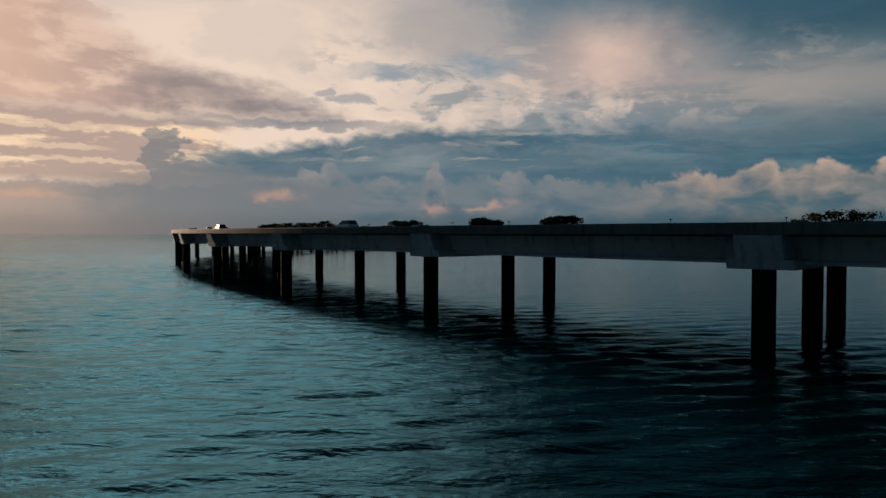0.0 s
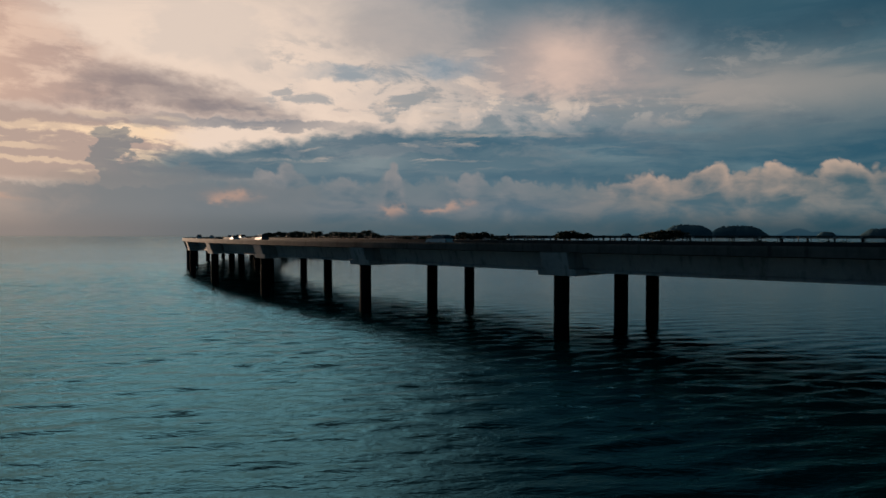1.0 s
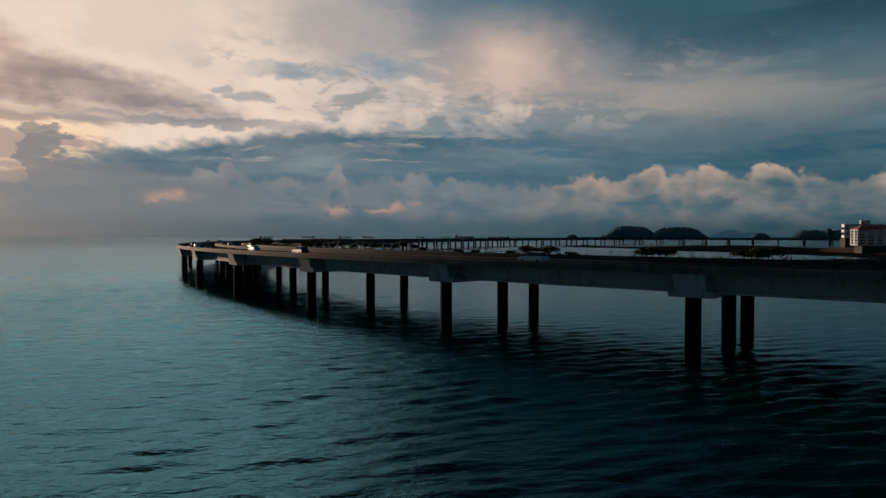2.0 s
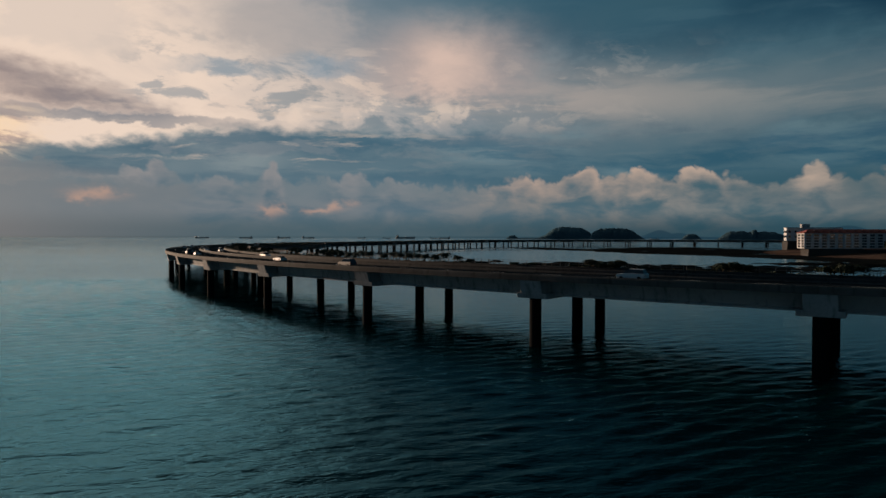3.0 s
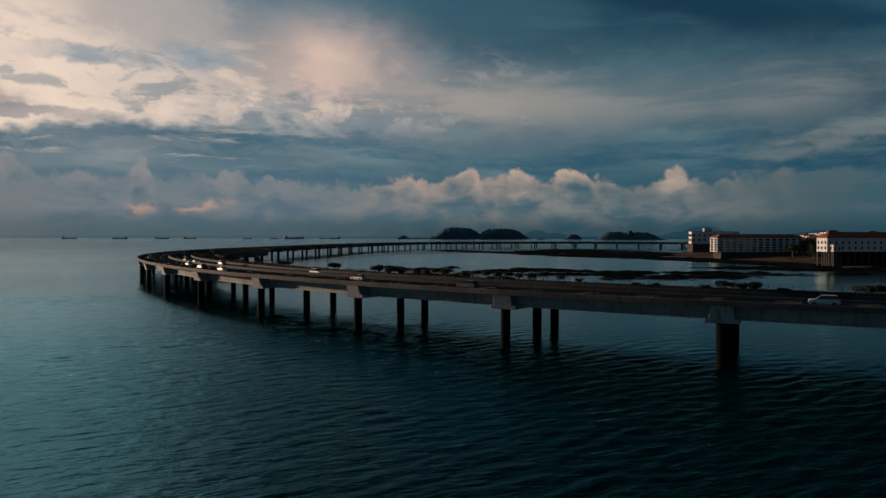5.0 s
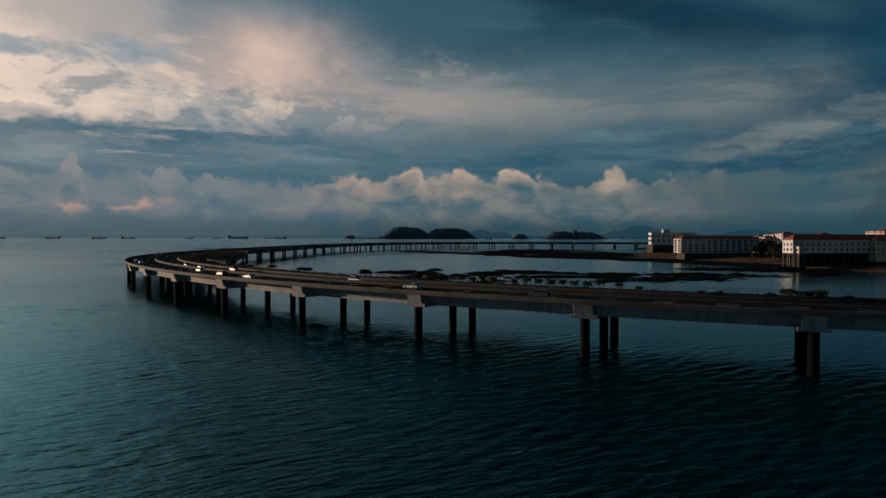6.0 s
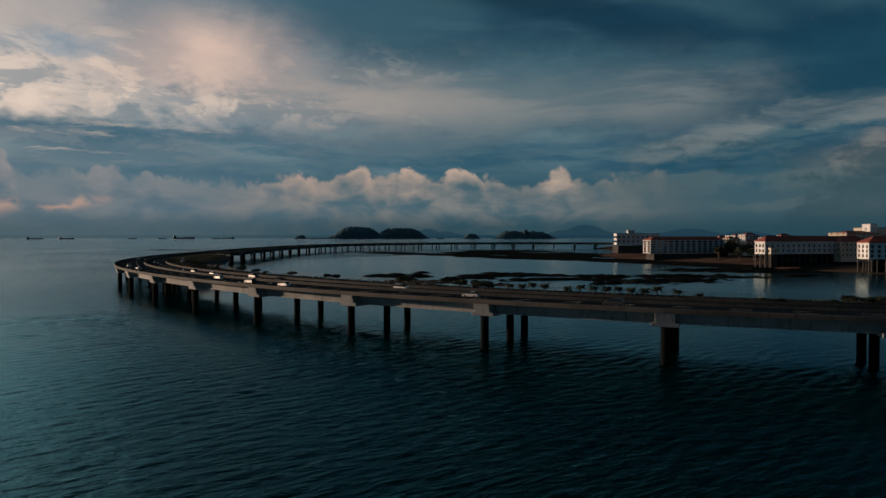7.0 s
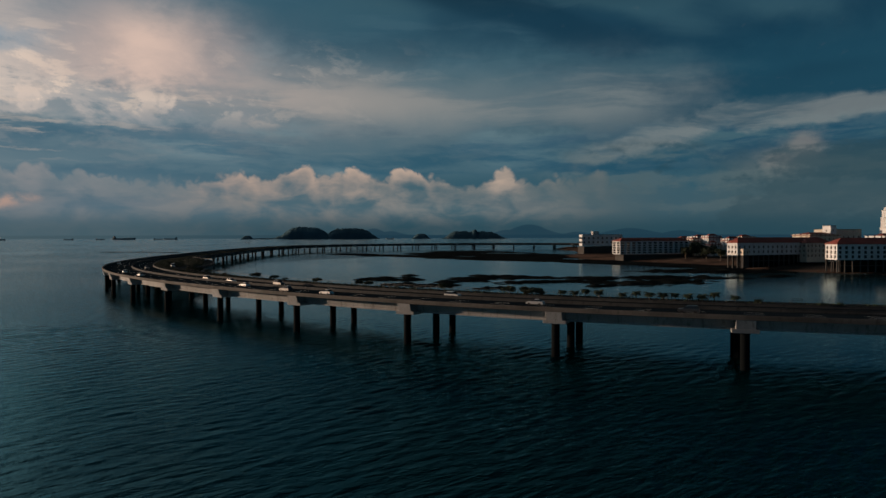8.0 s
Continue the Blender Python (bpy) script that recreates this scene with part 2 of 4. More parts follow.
# hazy mountains across the bay
ridge_line = g.mul(g.bell(U, 44.3, 1.9), 0.72)
for mid, half, high in ((42.4, 1.2, 0.36), (31.2, 1.1, 0.46), (32.6, 1.1, 0.28), (48.3, 1.2, 0.22), (52.5, 2.2, 0.45), (56.5, 1.6, 0.3)):
    ridge_line = g.m("MAXIMUM", ridge_line, g.mul(g.bell(U, mid, half), high))
ridge_line = g.mad(frill, 0.03, g.mad(ridge_line, 1.25, -0.05))
lay(both_of(g.ss(g.sub(ridge_line, V), -0.02, 0.05), g.ss(U, 28.5, 30.5), 0.62), lin(22, 50, 66))
# dark patch added to the unseen sky, to darken the water at the right
lay(both_of(g.ss(V, 17, 23), g.ss(U, 24, 40), 0.98), lin(3, 14, 20))
# overhead and away from the glow the cover is thick and dull
lay(g.mul(g.m("MAXIMUM", g.ss(U, -37, -60), g.ss(U, 72, 100)), 0.97), lin(26, 70, 92))
lay(g.mul(g.ss(V, 34, 54), 0.97), lin(10, 26, 36))
# bright patch added to the unseen sky, to brighten the water at the left
lay(both_of(g.ss(UR, 10, -15.5), g.ss(U, -45, -34), g.ss(V, 21.0, 26.5), g.ss(V, 54, 32), g.ss(broad, 0.25, 0.5, 0.6, 1.0)), (2.9, 3.05, 3.05, 1.0))
sky = g.node("ShaderNodeTexSky")
sky.sky_type, sky.sun_disc = "NISHITA", False
sky.sun_elevation, sky.sun_rotation = radians(SUN_EL), radians(-SUN_AZ)
bg_cloud, bg_sky, both = g.node("ShaderNodeBackground"), g.node("ShaderNodeBackground"), g.node("ShaderNodeAddShader")
tint = g.node("ShaderNodeMix")
tint.data_type, tint.blend_type = "RGBA", "MULTIPLY"
g.put(tint.inputs[0], 1.0)
g.put(tint.inputs[6], base)
g.put(tint.inputs[7], g.mix(g.ss(U, 4, 44), (0.955, 0.985, 1.0, 1.0), (0.875, 0.985, 1.0, 1.0)))
g.put(bg_cloud.inputs[0], tint.outputs[2])
g.put(bg_cloud.inputs[1], 1.06)
g.put(bg_sky.inputs[0], sky.outputs[0])
g.put(bg_sky.inputs[1], 0.001)
g.put(both.inputs[0], bg_cloud.outputs[0])
g.put(both.inputs[1], bg_sky.outputs[0])
out = g.node("ShaderNodeOutputWorld")
g.put(out.inputs[0], both.outputs[0])

lamp = bpy.data.lights.new("sun", "SUN")
lamp.energy, lamp.angle, lamp.color = 4.8, radians(1.0), (1.0, 0.69, 0.48)
sun = new("sun", lamp)
sun_from = Vector((-math.sin(radians(SUN_AZ)) * math.cos(radians(SUN_EL)), math.cos(radians(SUN_AZ)) * math.cos(radians(SUN_EL)), math.sin(radians(SUN_EL))))
sun.matrix_world = look(sun_from * 900, (0, 0, 0))


# ---------------------------------------------------------------- materials
def surface(name, col, col2, rough=0.8, grain=1.5, stain=0.08, bump=0.3, metal=0.0, streaks=0.0, spec=0.4):
    """Two tones mixed at the scale of grain and of stains, with fine relief; streaks: rain marks down the face."""
    mt = bpy.data.materials.new(name)
    mt.use_nodes = True
    q = Graph(mt.node_tree)
    geo = q.node("ShaderNodeNewGeometry").outputs["Position"]
    big = q.noise(geo, stain, 4, 0.6, 0.4)
    fine = q.noise(geo, grain, 5, 0.6)
    f = q.m("ADD", q.ss(big, 0.35, 0.7, 0, 0.75), q.mul(q.sub(fine, 0.5), 0.8), clamp=True)
    c = q.mix(f, (*col, 1), (*col2, 1))
    if streaks:
        mp = q.node("ShaderNodeMapping")
        mp.inputs["Scale"].default_value = (0.9, 0.9, 0.07)
        q.put(mp.inputs["Vector"], geo)
        run = q.noise(mp.outputs[0], 1.2, 4, 0.6)
        c = q.mix(q.mul(q.ss(run, 0.5, 0.72), streaks), c, (col2[0] * 0.35, col2[1] * 0.35, col2[2] * 0.35, 1))
    info = q.node("ShaderNodeObjectInfo").outputs["Random"]
    hsv = q.node("ShaderNodeHueSaturation")
    q.put(hsv.inputs["Value"], q.mad(info, 0.24, 0.88))
    q.put(hsv.inputs["Color"], c)
    b = q.node("ShaderNodeBsdfPrincipled")
    q.put(b.inputs["Base Color"], hsv.outputs[0])
    q.put(b.inputs["Roughness"], q.mad(fine, 0.2, rough - 0.1))
    q.put(b.inputs["Metallic"], metal)
    q.put(b.inputs["Specular IOR Level"], spec)
    bp = q.node("ShaderNodeBump")
    q.put(bp.inputs["Strength"], bump)
    q.put(bp.inputs["Distance"], 0.05)
    q.put(bp.inputs["Height"], fine)
    q.put(b.inputs["Normal"], bp.outputs[0])
    o = q.node("ShaderNodeOutputMaterial")
    q.put(o.inputs[0], b.outputs[0])
    return mt


M = {
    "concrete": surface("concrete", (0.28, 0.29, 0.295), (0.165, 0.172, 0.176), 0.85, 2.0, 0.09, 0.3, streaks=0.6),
    # soffit: the same concrete with the shade under the deck in its colour
    "soffit": surface("shaded_soffit_concrete", (0.085, 0.086, 0.086), (0.045, 0.046, 0.047), 0.9, 2.0, 0.12, 0.3, streaks=0.4, spec=0.1),
    # columns: the caps' concrete, toned near black for the shade on them
    "column": surface("shaded_column_concrete", (0.004, 0.006, 0.007), (0.002, 0.003, 0.004), 0.9, 2.0, 0.15, 0.4, streaks=0.5, spec=0.05),
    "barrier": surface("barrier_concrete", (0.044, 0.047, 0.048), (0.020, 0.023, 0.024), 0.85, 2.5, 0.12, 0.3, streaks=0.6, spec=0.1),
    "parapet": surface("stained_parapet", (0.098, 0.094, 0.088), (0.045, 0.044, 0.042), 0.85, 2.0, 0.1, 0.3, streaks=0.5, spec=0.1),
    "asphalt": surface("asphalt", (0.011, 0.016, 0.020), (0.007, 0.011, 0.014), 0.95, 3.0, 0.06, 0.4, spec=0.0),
    "line": surface("road_paint", (0.62, 0.62, 0.58), (0.40, 0.40, 0.38), 0.7, 4.0, 0.3, 0.1),
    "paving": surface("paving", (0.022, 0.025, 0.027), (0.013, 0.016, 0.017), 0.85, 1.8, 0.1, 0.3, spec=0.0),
    "leaf": surface("foliage", (0.016, 0.028, 0.012), (0.008, 0.014, 0.007), 0.9, 1.2, 0.3, 0.3),
    "palm": surface("palm_frond", (0.016, 0.030, 0.014), (0.008, 0.016, 0.008), 0.9, 1.2, 0.3, 0.3),
    "bark": surface("bark", (0.12, 0.09, 0.065), (0.06, 0.048, 0.036), 0.9, 6.0, 0.6, 0.6),
    "mud": surface("tidal_rock", (0.010, 0.012, 0.012), (0.003, 0.004, 0.005), 0.95, 0.4, 0.035, 0.9, spec=0.0),
    "sand": surface("beach", (0.085, 0.056, 0.042), (0.010, 0.010, 0.010), 0.95, 0.3, 0.03, 0.4, spec=0.0),
    # wooded islands: the blue of distance haze is mixed into the colour
    "hill": surface("hazed_far_woods", (0.050, 0.090, 0.110), (0.030, 0.058, 0.074), 0.95, 0.03, 0.006, 0.5, spec=0.0),
    "white": surface("white_stucco", (0.52, 0.53, 0.53), (0.38, 0.385, 0.385), 0.85, 0.8, 0.06, 0.2, streaks=0.35),
    "cream": surface("cream_stucco", (0.50, 0.45, 0.37), (0.36, 0.325, 0.27), 0.85, 0.8, 0.06, 0.2, streaks=0.35),
    "tile": surface("clay_tile", (0.19, 0.038, 0.025), (0.09, 0.022, 0.016), 0.8, 1.0, 0.08, 0.5),
    "stone": surface("sea_wall_stone", (0.034, 0.031, 0.028), (0.016, 0.015, 0.014), 0.9, 0.8, 0.06, 0.6),
    "steel": surface("painted_steel", (0.07, 0.07, 0.07), (0.045, 0.045, 0.045), 0.7, 3.0, 0.4, 0.1),
    "rubber": surface("tyre_rubber", (0.02, 0.02, 0.02), (0.014, 0.014, 0.014), 0.85, 8.0, 1.0, 0.2),
    "hull": surface("ship_hull", (0.09, 0.13, 0.155), (0.07, 0.10, 0.12), 0.6, 0.05, 0.01, 0.1),
}


def paint(name, col):
    mt = bpy.data.materials.new(name)
    mt.use_nodes = True
    q = Graph(mt.node_tree)
    b = q.node("ShaderNodeBsdfPrincipled")
    geo = q.node("ShaderNodeNewGeometry").outputs["Position"]
    dust = q.noise(geo, 2.0, 4, 0.6)
    q.put(b.inputs["Base Color"], q.mix(q.mul(dust, 0.3), (*col, 1), (col[0] * 0.7, col[1] * 0.68, col[2] * 0.64, 1)))
    q.put(b.inputs["Roughness"], q.mad(dust, 0.2, 0.35))
    q.put(b.inputs["Coat Weight"], 0.15)
    o = q.node("ShaderNodeOutputMaterial")
    q.put(o.inputs[0], b.outputs[0])
    return mt


def glass(name, col=(0.015, 0.02, 0.025), rough=0.08):
    mt = bpy.data.materials.new(name)
    mt.use_nodes = True
    b = mt.node_tree.nodes["Principled BSDF"]
    b.inputs["Base Color"].default_value = (*col, 1)
    b.inputs["Roughness"].default_value = rough
    b.inputs["IOR"].default_value = 1.5
    return mt


M["glass"] = glass("window_glass")
CAR_PAINT = [paint("car_paint_white", (0.55, 0.55, 0.54)), paint("car_paint_silver", (0.42, 0.43, 0.44)), paint("car_paint_dark", (0.03, 0.035, 0.04)), paint("car_paint_red", (0.30, 0.03, 0.02))]


def sea_material():
    mt = bpy.data.materials.new("sea_water")
    mt.use_nodes = True
    q = Graph(mt.node_tree)
    pos = q.node("ShaderNodeNewGeometry").outputs["Position"]
    body, gloss, mixed = q.node("ShaderNodeBsdfDiffuse"), q.node("ShaderNodeBsdfGlossy"), q.node("ShaderNodeMixShader")
    patch = q.noise(pos, 0.012, 4, 0.55, 0.6)
    q.put(body.inputs["Color"], q.mix(q.ss(patch, 0.35, 0.65), (0.0004, 0.0115, 0.0134, 1), (0.0007, 0.0170, 0.0192, 1)))

    def waves(scale, turn, stretch, detail):
        mp = q.node("ShaderNodeMapping")
        mp.inputs["Rotation"].default_value = (0, 0, radians(turn))
        mp.inputs["Scale"].default_value = (scale, scale * stretch, scale)
        q.put(mp.inputs["Vector"], pos)
        return q.noise(mp.outputs[0], 1.0, detail, 0.55, 0.25)

    swell = waves(0.10, 14, 2.6, 2)
    mid = waves(0.19, -8, 2.6, 2)
    chop = waves(0.40, 6, 2.6, 3)
    ripple = waves(1.5, -12, 2.4, 3)
    # sheltered inside the bend, ruffled in patches outside it
    off = q.node("ShaderNodeVectorMath")
    off.operation = "DISTANCE"
    q.put(off.inputs[0], pos)
    off.inputs[1].default_value = (334, 390, 0)
    shelter = q.ss(q.mad(q.noise(pos, 0.02, 3, 0.5), 60.0, off.outputs["Value"]), 444, 484, 0.32, 1.0)
    calm = q.mul(q.ss(q.noise(pos, 0.006, 3, 0.5), 0.35, 0.62, 0.5, 1.0), shelter)
    q.put(gloss.inputs["Roughness"], q.mad(shelter, -0.12, 0.145))
    h = q.mul(q.add(q.add(q.add(q.mul(swell, 0.30), q.mul(mid, 0.42)), q.mul(chop, 0.20)), q.mul(ripple, 0.10)), calm)
    bp = q.node("ShaderNodeBump")
    q.put(bp.inputs["Strength"], 1.0)
    q.put(bp.inputs["Distance"], 1.0)
    q.put(bp.inputs["Height"], h)
    fres, rim = q.node("ShaderNodeFresnel"), q.node("ShaderNodeLayerWeight")
    q.put(fres.inputs["IOR"], 1.333)
    q.put(rim.inputs["Blend"], 0.5)
    # small facets of the ripples, the same near and far
    mp = q.node("ShaderNodeMapping")
    mp.inputs["Rotation"].default_value = (0, 0, radians(7))
    mp.inputs["Scale"].default_value = (0.42, 1.25, 1.0)
    q.put(mp.inputs["Vector"], pos)
    tex = q.node("ShaderNodeTexNoise")
    q.put(tex.inputs["Vector"], mp.outputs[0])
    q.put(tex.inputs["Scale"], 1.0)
    q.put(tex.inputs["Detail"], 3.0)
    cut = q.node("ShaderNodeSeparateXYZ")
    q.put(cut.inputs[0], tex.outputs["Color"])
    k = q.mul(calm, 0.26)
    # the ripples' steeper faces lean away from the bay, before the land breeze
    reach = q.node("ShaderNodeVectorMath")
    reach.operation = "DISTANCE"
    q.put(reach.inputs[0], pos)
    reach.inputs[1].default_value = (0, 150, 0)
    lean = q.mul(q.ss(shelter, 0.4, 1.0, 0.25, 1.0), q.ss(reach.outputs["Value"], 350, 1500, 1.0, 0.3))
    tilt = q.vec(q.mad(q.mul(q.sub(cut.outputs[0], 0.5), k), 0.6, q.mul(lean, -0.034)), q.mad(q.sub(cut.outputs[1], 0.5), k, q.mul(lean, -0.105)), 0.0)
    total, unit = q.node("ShaderNodeVectorMath"), q.node("ShaderNodeVectorMath")
    total.operation, unit.operation = "ADD", "NORMALIZE"
    q.put(total.inputs[0], bp.outputs[0])
    q.put(total.inputs[1], tilt)
    q.put(unit.inputs[0], total.outputs[0])
    for n in (body, gloss, fres):
        q.put(n.inputs["Normal"], unit.outputs[0])
    q.put(gloss.inputs["Color"], q.mix(q.ss(rim.outputs["Facing"], 0.80, 0.97), (0.31, 0.70, 0.80, 1), (0.74, 0.91, 0.96, 1)))
    q.put(mixed.inputs[0], fres.outputs[0])
    q.put(mixed.inputs[1], body.outputs[0])
    q.put(mixed.inputs[2], gloss.outputs[0])
    o = q.node("ShaderNodeOutputMaterial")
    q.put(o.inputs[0], mixed.outputs[0])
    return mt


M["sea"] = sea_material()


# ---------------------------------------------------------------- mesh helpers
def mesh_object(name, verts, faces, material, parent=None, label="", smooth=False):
    me = bpy.data.meshes.new(name)
    me.from_pydata([tuple(v) for v in verts], [], faces)
    if material:
        me.materials.append(material)
    if smooth:
        me.polygons.foreach_set("use_smooth", [True] * len(me.polygons))
    me.update()
    ob = new(name, me)
    ob.parent = parent
    if label:
        tagged(ob, label)
    return ob


def part(name, bm, material, parent=None, label="", smooth=False):
    """Links a bmesh as one mesh object under a thing or a part."""
    bmesh.ops.recalc_face_normals(bm, faces=bm.faces)
    me = bpy.data.meshes.new(name)
    bm.to_mesh(me)
    bm.free()
    me.materials.append(material)
    if smooth:
        me.polygons.foreach_set("use_smooth", [True] * len(me.polygons))
    ob = new(name, me)
    ob.parent = parent
    if label:
        tagged(ob, label)
    return ob


def share(name, ob, parent, at):
    """Another part on the same mesh."""
    o = new(name, ob.data)
    o.parent = parent
    o.matrix_basis = at
    return o


def empty(name, at, label, category, group="", kind=""):
    e = new(name)
    e.matrix_basis = at
    return tagged(e, label, category, group, kind)


def box_into(bm, x0, x1, y0, y1, z0, z1, bevel=0.0):
    vs = [bm.verts.new((x, y, z)) for z in (z0, z1) for x, y in ((x0, y0), (x1, y0), (x1, y1), (x0, y1))]
    for f in ((3, 2, 1, 0), (4, 5, 6, 7), (0, 1, 5, 4), (1, 2, 6, 5), (2, 3, 7, 6), (3, 0, 4, 7)):
        bm.faces.new([vs[i] for i in f])
    if bevel:
        bmesh.ops.bevel(bm, geom=list({e for v in vs for e in v.link_edges}), offset=bevel, segments=1, affect="EDGES")


def block(x0, x1, y0, y1, z0, z1, bevel=0.0):
    bm = bmesh.new()
    box_into(bm, x0, x1, y0, y1, z0, z1, bevel)
    return bm


def tube(r0, r1, z0, z1, n=20, x=0.0, y=0.0):
    bm = bmesh.new()
    rings = [[bm.verts.new((x + r * math.cos(2 * math.pi * i / n), y + r * math.sin(2 * math.pi * i / n), z)) for i in range(n)] for r, z in ((r0, z0), (r1, z1))]
    for i in range(n):
        bm.faces.new((rings[0][i], rings[0][(i + 1) % n], rings[1][(i + 1) % n], rings[1][i]))
    bm.faces.new(rings[1])
    bm.faces.new(rings[0][::-1])
    return bm


# ---------------------------------------------------------------- sea
def graded(lo, hi, step, reach):
    """Even steps from lo to hi, then growing ones out to reach on both sides."""
    mid = list(np.arange(lo, hi + 1e-6, step))
    up, d = [], step
    while not up or up[-1] < reach:
        d *= 1.32
        up.append((up[-1] if up else mid[-1]) + d)
    down, d = [], step
    while not down or down[-1] > -reach:
        d *= 1.32
        down.append((down[-1] if down else mid[0]) - d)
    return np.array(down[::-1] + mid + up)


def build_sea():
    """One sheet to the horizon, with real wind waves where the drone passes and calm water inside the bend."""
    xs, ys = graded(-280, 90, 0.6, 4900), graded(12, 330, 0.6, 4900)
    X, Y = np.meshgrid(xs, ys)
    r = np.random.default_rng(11)
    Z = np.zeros_like(X)
    for k in range(46):
        length = 1.6 * 2.8 ** (k / 45)
        way = radians(97 + r.normal() * 16)
        amp = 0.0054 * length
        Z += amp * np.sin(2 * np.pi / length * (X * math.cos(way) + Y * math.sin(way)) + r.uniform(0, 6.28))
    gust = 0.72 + 0.28 * np.sin(X * 0.021 + 1.3 * np.sin(Y * 0.017)) * np.sin(Y * 0.026 + 1.1 * np.sin(X * 0.013))
    gust *= 0.68 + 0.32 * np.clip((X + 120) / 90, 0, 1)
    lee = np.clip((np.hypot(X - 334, Y - 390) - 408) / 40, 0.08, 1)
    rim = np.clip(np.minimum.reduce([X + 295, 105 - X, Y + 5, 345 - Y]) / 40, 0, 1)
    Z *= gust * lee * rim
    ny, nx = X.shape
    me = bpy.data.meshes.new("water")
    idx = np.arange(nx * ny).reshape(ny, nx)
    quads = np.stack([idx[:-1, :-1], idx[:-1, 1:], idx[1:, 1:], idx[1:, :-1]], -1).reshape(-1, 4)
    me.vertices.add(nx * ny)
    me.vertices.foreach_set("co", np.stack([X, Y, Z], -1).ravel())
    me.loops.add(quads.size)
    me.loops.foreach_set("vertex_index", quads.ravel())
    me.polygons.add(len(quads))
    me.polygons.foreach_set("loop_start", np.arange(0, quads.size, 4))
    me.polygons.foreach_set("use_smooth", [True] * len(quads))
    me.update(calc_edges=True)
    me.materials.append(M["sea"])
    tagged(new("water", me), "dark teal rippled sea water of a bay", "sea", kind="structure")


build_sea()

# ---------------------------------------------------------------- the viaduct's line: outer edge, by curvature
LINE_START, LINE_HEADING = (134.08, -33.13), 140.77
BEND_LENGTHS = (120, 40, 40, 40, 40, 40, 40, 80, 80, 80, 100, 150, 200, 200, 200, 200, 440)
BEND_RATES = (-0.98, -1.57, -4.06, -4.14, -4.4, -5.69, -4.88, -6.21, -3.73, -5.21, -6.25, -3.75, -0.37, -0.61, -4.19, -6.49, -6.58, -6.58)  # degrees per 40 m
_knots = np.concatenate([[0], np.cumsum(BEND_LENGTHS)])
_S = np.arange(0, _knots[-1], 2.0)
_H = radians(LINE_HEADING) + np.radians(np.cumsum(np.interp(_S, _knots, BEND_RATES)) * 2.0 / 40)
_X = LINE_START[0] + np.cumsum(np.cos(_H)) * 2.0
_Y = LINE_START[1] + np.cumsum(np.sin(_H)) * 2.0


def on_line(s, o=0.0):
    """Place and heading at chainage s, o metres inward of the outer edge."""
    h = float(np.interp(s, _S, _H))
    return float(np.interp(s, _S, _X)) + o * math.sin(h), float(np.interp(s, _S, _Y)) - o * math.cos(h), h


def stand(s, o, z, turn=0.0):
    x, y, h = on_line(s, o)
    return pose(x, y, z, 0, 0, math.degrees(h) + turn)


SPAN, SKEW = 41.0, 1.7      # metres between piers, degrees by which they stand off square
DECK_TOP, CAP_BOTTOM, LEDGE_TOP, GIRDER_FOOT, SLAB_BOTTOM = 11.2, 7.9, 8.75, 8.25, 10.85
PIERS = [140.4 - SPAN * k for k in (3, 2, 1)] + [140.4, 182.2, 223.2, 263.8, 304.6, 345.5, 387.1] + [387.1 + SPAN * k for k in range(1, 40)]


def deck_width(s):
    """The promenade side swells to a lookout inside the bend."""
    d = (s - 650.0) / 75.0
    return 37.6 + 22.0 * math.exp(-d * d * d * d)


def swept(name, s0, s1, profile, material, parent, step=5.0, label=""):
    """A closed profile (points, or a function of chainage) carried along the line."""
    n = max(2, int(round((s1 - s0) / step)) + 1)
    verts, faces, k = [], [], 0
    for i in range(n):
        s = s0 + (s1 - s0) * i / (n - 1)
        pts = profile(s) if callable(profile) else profile
        k = len(pts)
        for o, z in pts:
            x, y, _ = on_line(s, o)
            verts.append((x, y, z))
    for i in range(n - 1):
        for j in range(k):
            a, b = i * k + j, i * k + (j + 1) % k
            faces.append((a, b, b + k, a + k))
    faces.append(tuple(range(k))[::-1])
    faces.append(tuple((n - 1) * k + j for j in range(k)))
    return mesh_object(name, verts, faces, material, parent, label)


def rect(o0, o1, z0, z1):
    return [(o0, z0), (o0, z1), (o1, z1), (o1, z0)]


